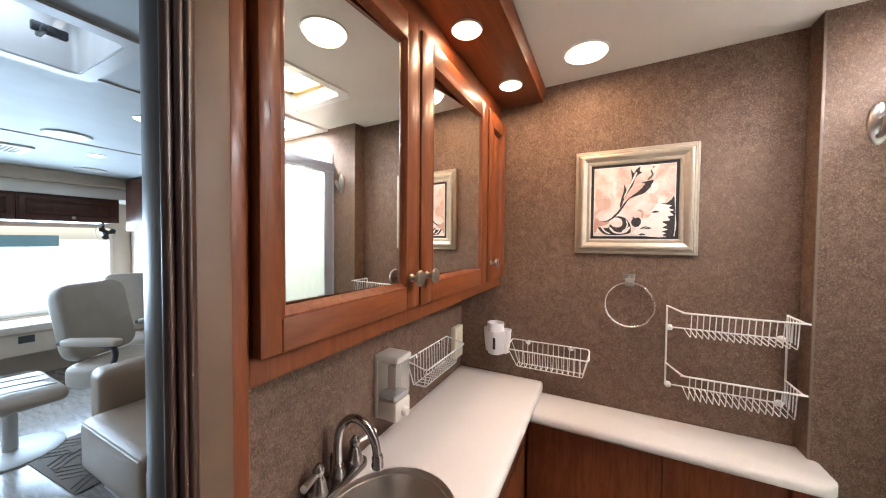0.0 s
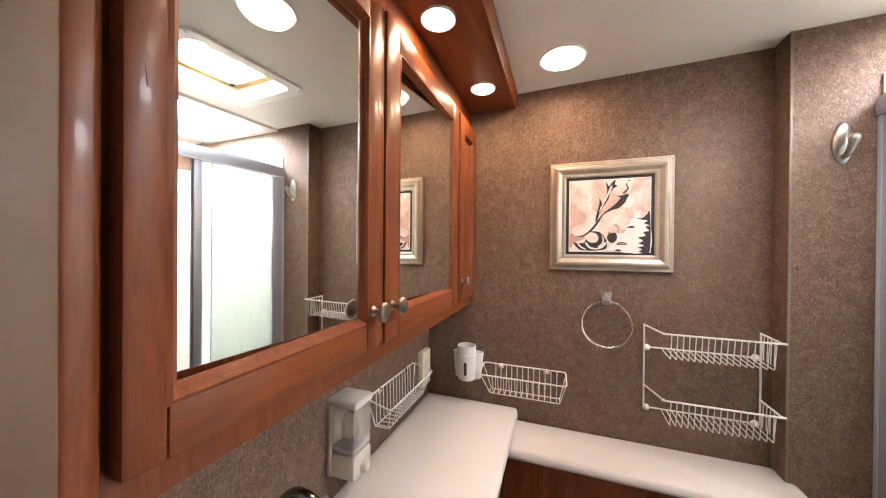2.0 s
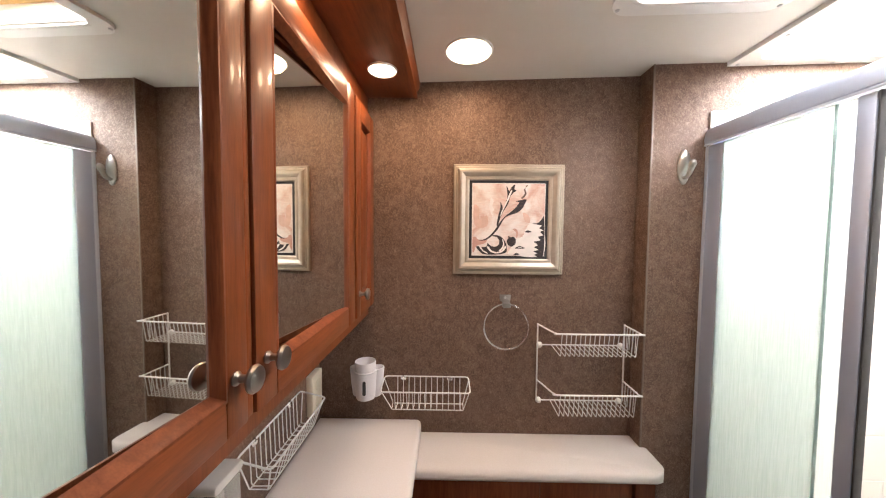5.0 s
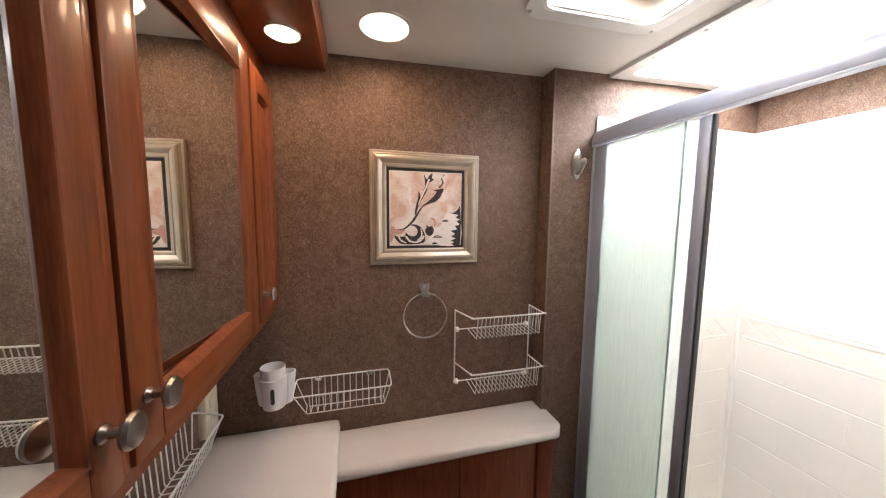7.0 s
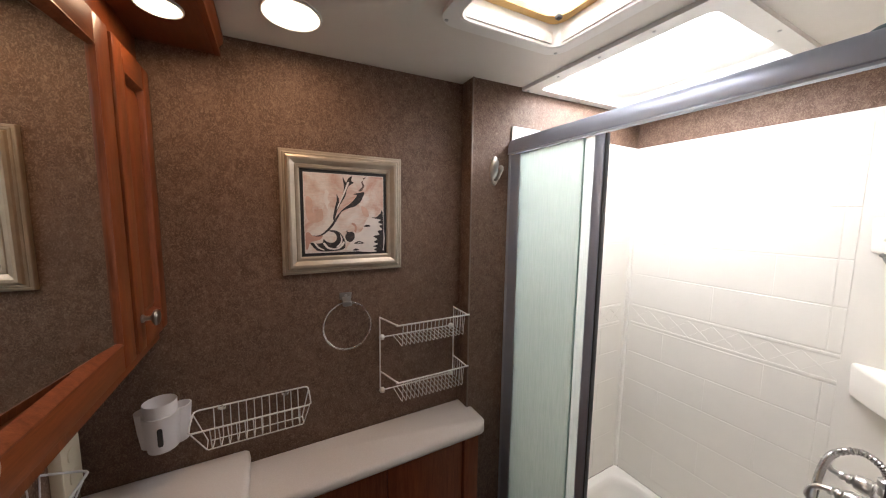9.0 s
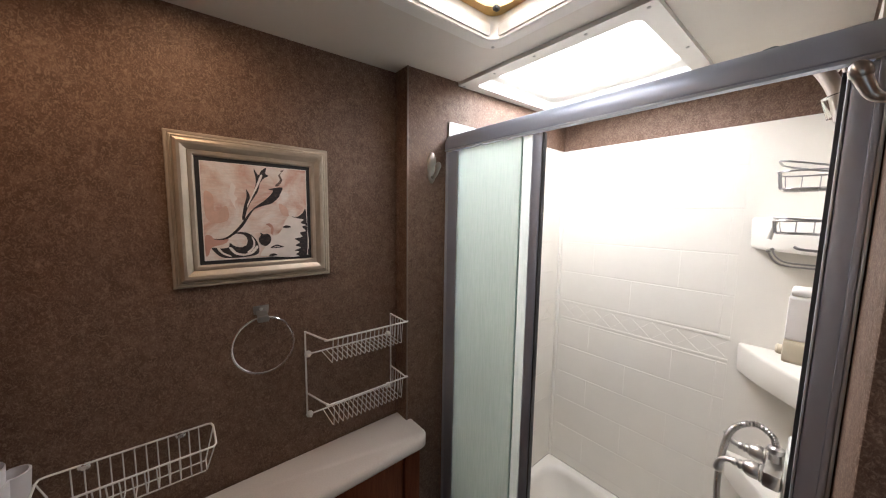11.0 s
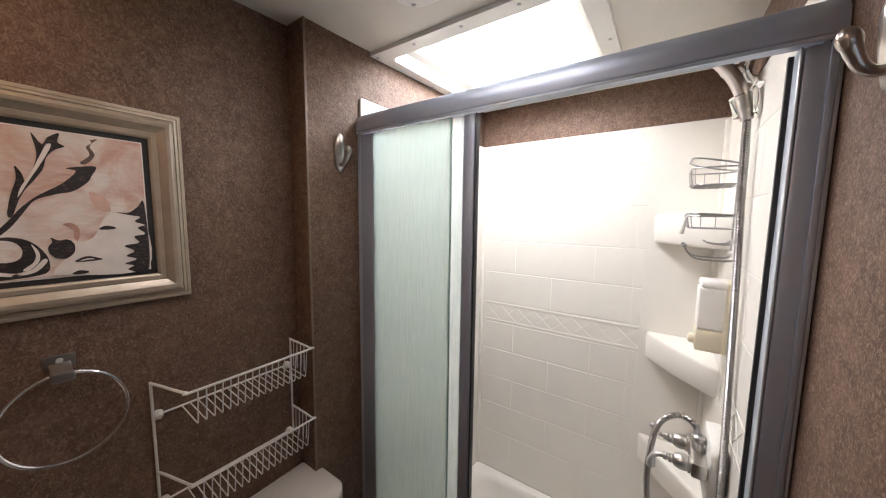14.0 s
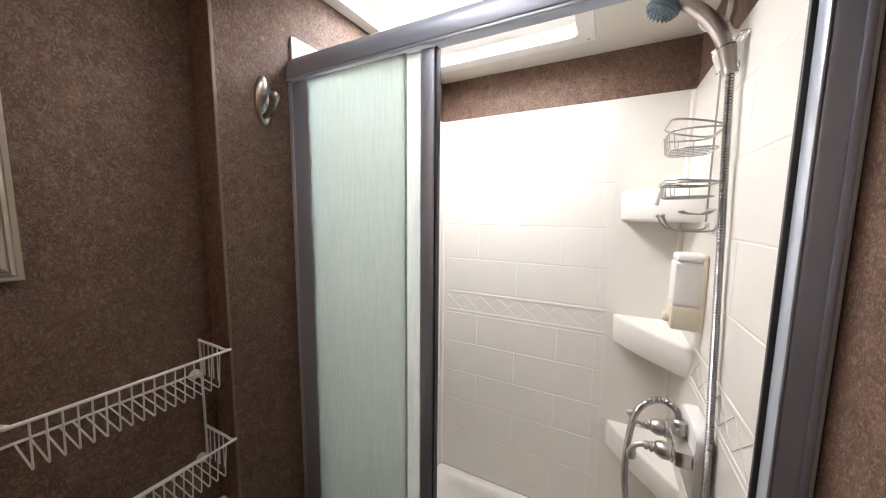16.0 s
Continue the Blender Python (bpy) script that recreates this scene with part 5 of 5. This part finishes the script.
def overhead_unit(y0, y1):
    ob = thing("overhead_cabinet", (-2.85, (y0 + y1) / 2, 1.585), "dark cherry overhead cabinet above the windshield", "cabinet", "front overhead cabinets")
    part("body", box(-3.199, -2.60, y0, y1, 1.585, 1.833, 0.003), DARKWOOD, ob)
    d = part("door", profile_frame(y1 - y0 - 0.03, 0.215, [(0, 0), (0, 0.016), (0.004, 0.018), (0.035, 0.018), (0.042, 0.010), (0.044, 0.0)], on_west(-2.60, (y0 + y1) / 2, 1.709)), DARKWOOD, ob)
    part("panel", profile_panel(y1 - y0 - 0.115, 0.128, on_west(-2.598, (y0 + y1) / 2, 1.709)), DARKWOOD, d)
    part("knob", lathe([(0, 0), (0.006, 0), (0.006, 0.012), (0.015, 0.016), (0.015, 0.020), (0, 0.024)], 16, on_west(-2.582, (y0 + y1) / 2, 1.620)), NICKEL, d)


for y0, y1 in ((1.70, 2.36), (2.365, 3.02), (3.025, 3.70)):
    overhead_unit(y0, y1)

side = thing("side_cabinet", (-2.2, 3.84, 1.5), "dark cherry side cabinet with chrome strips above the window", "cabinet")
part("body", box(-2.44, -2.02, 3.70, 3.998, 1.50, 2.03, 0.006), DARKWOOD, side)
for z in (1.60, 1.70, 1.86):
    part("strip", box(-2.022, -2.012, 3.71, 3.99, z, z + 0.018, 0.003), CHROME, side)
part("curtain", box(-2.30, -2.24, 3.80, 3.996, 0.75, 1.49, 0.02), plain("dark_curtain", (0.03, 0.045, 0.06), 0.8, vary=0.3, scale=20), side, "dark blue drawn window shade")

fan = thing("clip_fan", (-2.55, 3.58, 1.40), "small black clip fan hanging under the front cabinet", "fan")
part("stem", tube([(-2.62, 3.58, 1.586), (-2.62, 3.58, 1.53), (-2.58, 3.58, 1.50)], 0.012, 8), BLACKPL, fan)
part("motor", lathe([(0, 0), (0.03, 0), (0.03, 0.05), (0.015, 0.07), (0, 0.07)], 16, on_west(-2.60, 3.58, 1.48)), BLACKPL, fan)
for i in range(3):
    part("blade", prism([(0.01, -0.012), (0.055, -0.03), (0.075, 0.0), (0.055, 0.028), (0.01, 0.012)], 0.003, on_west(-2.53, 3.58, 1.48) @ pose(0, 0, 0, 12, 0, 120 * i + 20)), BLACKPL, fan)
part("guard_ring", tube([(-2.535, 3.58 + 0.085 * math.cos(a), 1.48 + 0.085 * math.sin(a)) for a in [2 * math.pi * i / 30 for i in range(30)]], 0.003, 6, True), GREYPAINT, fan)


def cushion(x0, x1, y0, y1, z0, z1, r=0.03, puff=0.02):
    """An upholstered block with soft edges and a crowned top."""
    bm = box(x0, x1, y0, y1, z0, z1, r, 4)
    bmesh.ops.subdivide_edges(bm, edges=[e for e in bm.edges if e.calc_length() > 0.12], cuts=5, use_grid_fill=True)
    cx, cy, cz = (x0 + x1) / 2, (y0 + y1) / 2, (z0 + z1) / 2
    for v in bm.verts:
        fx, fy, fz = ((v.co.x - cx) / (x1 - x0) * 2, (v.co.y - cy) / (y1 - y0) * 2, (v.co.z - cz) / (z1 - z0) * 2)
        if abs(fz) > 0.95:
            v.co.z += math.copysign(puff * max(0, 1 - fx * fx) * max(0, 1 - fy * fy), fz)
        if abs(fx) > 0.95:
            v.co.x += math.copysign(puff * max(0, 1 - fz * fz) * max(0, 1 - fy * fy), fx)
    return bm


def captains_chair(m, label, back_mat):
    """Faces local +x; origin on the floor."""
    ob = thing("swivel_chair", m.translation, label, "chair", "swivel chairs")

    def put(nm, bm, mat, lab=""):
        return part(nm, moved(bm, m), mat, ob, lab)
    put("base", lathe([(0, 0), (0.24, 0), (0.24, 0.012), (0.20, 0.03), (0.05, 0.04), (0, 0.04)], 32), GREYPAINT)
    put("pedestal", tube([(0, 0, 0.03), (0, 0, 0.24)], 0.045, 16), GREYPAINT)
    seat = put("seat", cushion(-0.27, 0.32, -0.29, 0.29, 0.24, 0.42, 0.05, 0.02), PALELEATHER)
    put("backrest", prism(rounded(0.56, 0.62, 0.11, 8), 0.13, pose(-0.30, 0, 0.74, 0, -12, 0) @ Matrix(((0, 0, 1, -0.06), (1, 0, 0, 0), (0, 1, 0, 0), (0, 0, 0, 1))), 0.04, 4), back_mat)
    for s in (-1, 1):
        arm = put("armrest", cushion(-0.20, 0.20, s * 0.33 - 0.04, s * 0.33 + 0.04, 0.60, 0.655, 0.02, 0.005), PALELEATHER)
        bm = tube(smooth_path([(-0.24, s * 0.33, 0.62), (0.10, s * 0.33, 0.60), (0.17, s * 0.33, 0.55), (0.14, s * 0.33, 0.44), (0.05, s * 0.32, 0.38)], 5), 0.018, 8)
        part("arm_bracket", moved(bm, m), BLACKPL, arm)
    return ob


captains_chair(pose(-1.60, 3.44, 0, 0, 0, 30), "taupe leather swivel chair with padded arms on a round base", LEATHER)
captains_chair(pose(-2.28, 3.66, 0, 0, 0, -20) @ Matrix.Diagonal((0.75, 0.75, 1.0, 1)), "cream leather swivel chair beside the saloon window", PALELEATHER)

ott = thing("ottoman", (-1.40, 2.74, 0), "pale leather ottoman on a round pedestal base", "ottoman")
part("base", lathe([(0, 0), (0.24, 0), (0.24, 0.012), (0.20, 0.025), (0.04, 0.035), (0, 0.035)], 32, Matrix.Translation((-1.40, 2.76, 0))), GREYPAINT, ott)
part("pedestal", tube([(-1.40, 2.76, 0.03), (-1.40, 2.76, 0.36)], 0.035, 16), GREYPAINT, ott)
part("cushion", cushion(-1.66, -1.10, 2.50, 2.96, 0.355, 0.45, 0.04, 0.02), PALELEATHER, ott)
for i in range(4):
    part("seam", tube([(-1.60 + 0.14 * i, 2.54, 0.463), (-1.62 + 0.14 * i, 2.72, 0.472), (-1.60 + 0.14 * i, 2.92, 0.463)], 0.004, 6), LEATHER, ott)

sofa = thing("sofa", (0.2, 3.3, 0), "tan leather sofa with a rounded arm along the saloon wall", "sofa")
part("plinth", box(-0.46, 1.35, 2.92, 3.95, 0.0, 0.17, 0.01), GREYPAINT, sofa)
part("seat_cushion", cushion(-0.47, 0.26, 2.83, 3.60, 0.17, 0.45, 0.045, 0.012), LEATHER_TAN, sofa)
part("seat_cushion", cushion(0.27, 1.00, 2.83, 3.60, 0.17, 0.45, 0.045, 0.012), LEATHER_TAN, sofa)
part("arm", cushion(-0.66, -0.48, 2.92, 3.80, 0.10, 0.66, 0.05, 0.012), LEATHER_TAN, sofa)
part("backrest", cushion(-0.47, 1.00, 3.60, 3.86, 0.40, 0.86, 0.06, 0.015), LEATHER_TAN, sofa)
part("piping", tube([(-0.44, 2.834, 0.43), (0.23, 2.834, 0.43)], 0.005, 6), PALELEATHER, sofa)

rug = thing("door_mat", (-0.95, 2.95, 0), "brown ribbed mat with angled stripes on the floor", "mat")
part("base", prism(rounded(0.78, 0.30, 0.02), 0.006, pose(-0.93, 2.95, 0.001, 0, 0, 4), 0.002), RUG, rug)
for i in range(26):
    k = i // 7
    x = -1.28 + 0.028 * i
    part("rib", moved(box(-0.004, 0.004, -0.075, 0.075, 0.006, 0.011), pose(x, 2.95 + (0.06 if i % 2 else -0.06), 0, 0, 0, 40 if k % 2 else -40)), RUG, rug)

# saloon ceiling fittings
hatch = thing("roof_hatch", (0.50, 2.48, 2.05), "grey framed roof hatch with a bright dome and crank", "roof hatch", kind="structure")
m = Matrix.Translation((0.50, 2.48, 0))
part("flange", frame_ring(rounded(0.50, 0.45, 0.02), rounded(0.40, 0.36, 0.02), 2.038, 2.051, m), GREYPAINT, hatch)
part("shaft", frame_ring(rounded(0.402, 0.362, 0.02), rounded(0.388, 0.348, 0.02), 2.040, 2.235, m), GREYPAINT, hatch)
part("crank", box(0.40, 0.47, 2.535, 2.550, 2.085, 2.105, 0.005, bm=box(0.425, 0.445, 2.52, 2.60, 2.09, 2.12, 0.005)), BLACKPL, hatch)
part("dome", lathe([(0.24, 0), (0.20, 0.06), (0.10, 0.085), (0, 0.09)], 24, Matrix.Translation((0.50, 2.48, 2.24))), FROSTPL, hatch)
area_lamp("hatch_daylight", (0.47, 2.44, 2.228), (0.47, 2.44, 0), 0.28, 0.24, 0.7, (0.70, 0.86, 1.0))
for x, y, nm, lab in ((-0.83, 2.906, "air_vent", "round grey air vent in the saloon ceiling"), (-2.12, 3.36, "ceiling_speaker", "round pale speaker in the saloon ceiling")):
    ob = thing(nm, (x, y, 2.05), lab, nm.replace("_", " "))
    part("rim", lathe([(0.055, 0.0), (0.105, 0.0), (0.10, 0.010), (0.075, 0.014), (0.055, 0.008)], 32, on_ceiling(x, y, 2.05)), GREYPAINT, ob)
    part("grille", lathe([(0.056, 0.0), (0.056, 0.006), (0.0, 0.010)], 32, on_ceiling(x, y, 2.05)), LEATHER if nm == "air_vent" else GREYPAINT, ob)
ac = thing("ceiling_register", (-1.62, 2.80, 2.05), "white rectangular air register in the saloon ceiling", "air register")
part("frame", frame_ring(rounded(0.34, 0.22, 0.01), rounded(0.26, 0.14, 0.01), -0.001, 0.014, on_ceiling(-1.62, 2.80, 2.05)), WHITE_PL, ac)
for i in range(6):
    part("slat", box(-1.75, -1.49, 2.74 + 0.022 * i, 2.752 + 0.022 * i, 2.036, 2.046, 0.001), GREYPAINT, ac)
downlight(-1.36, 3.18, 2.05, 0.045, 0.6, WHITE_PL, "saloon ceiling lights")
downlight(-0.08, 2.99, 2.05, 0.045, 0.6, WHITE_PL, "saloon ceiling lights")

# ground outside, under and beyond the coach
solid("ground", box(-400, 400, -400, 400, -1.15, -1.0), ASPHALT, "pale concrete ground outside the coach", "ground", kind="structure", smooth=0)
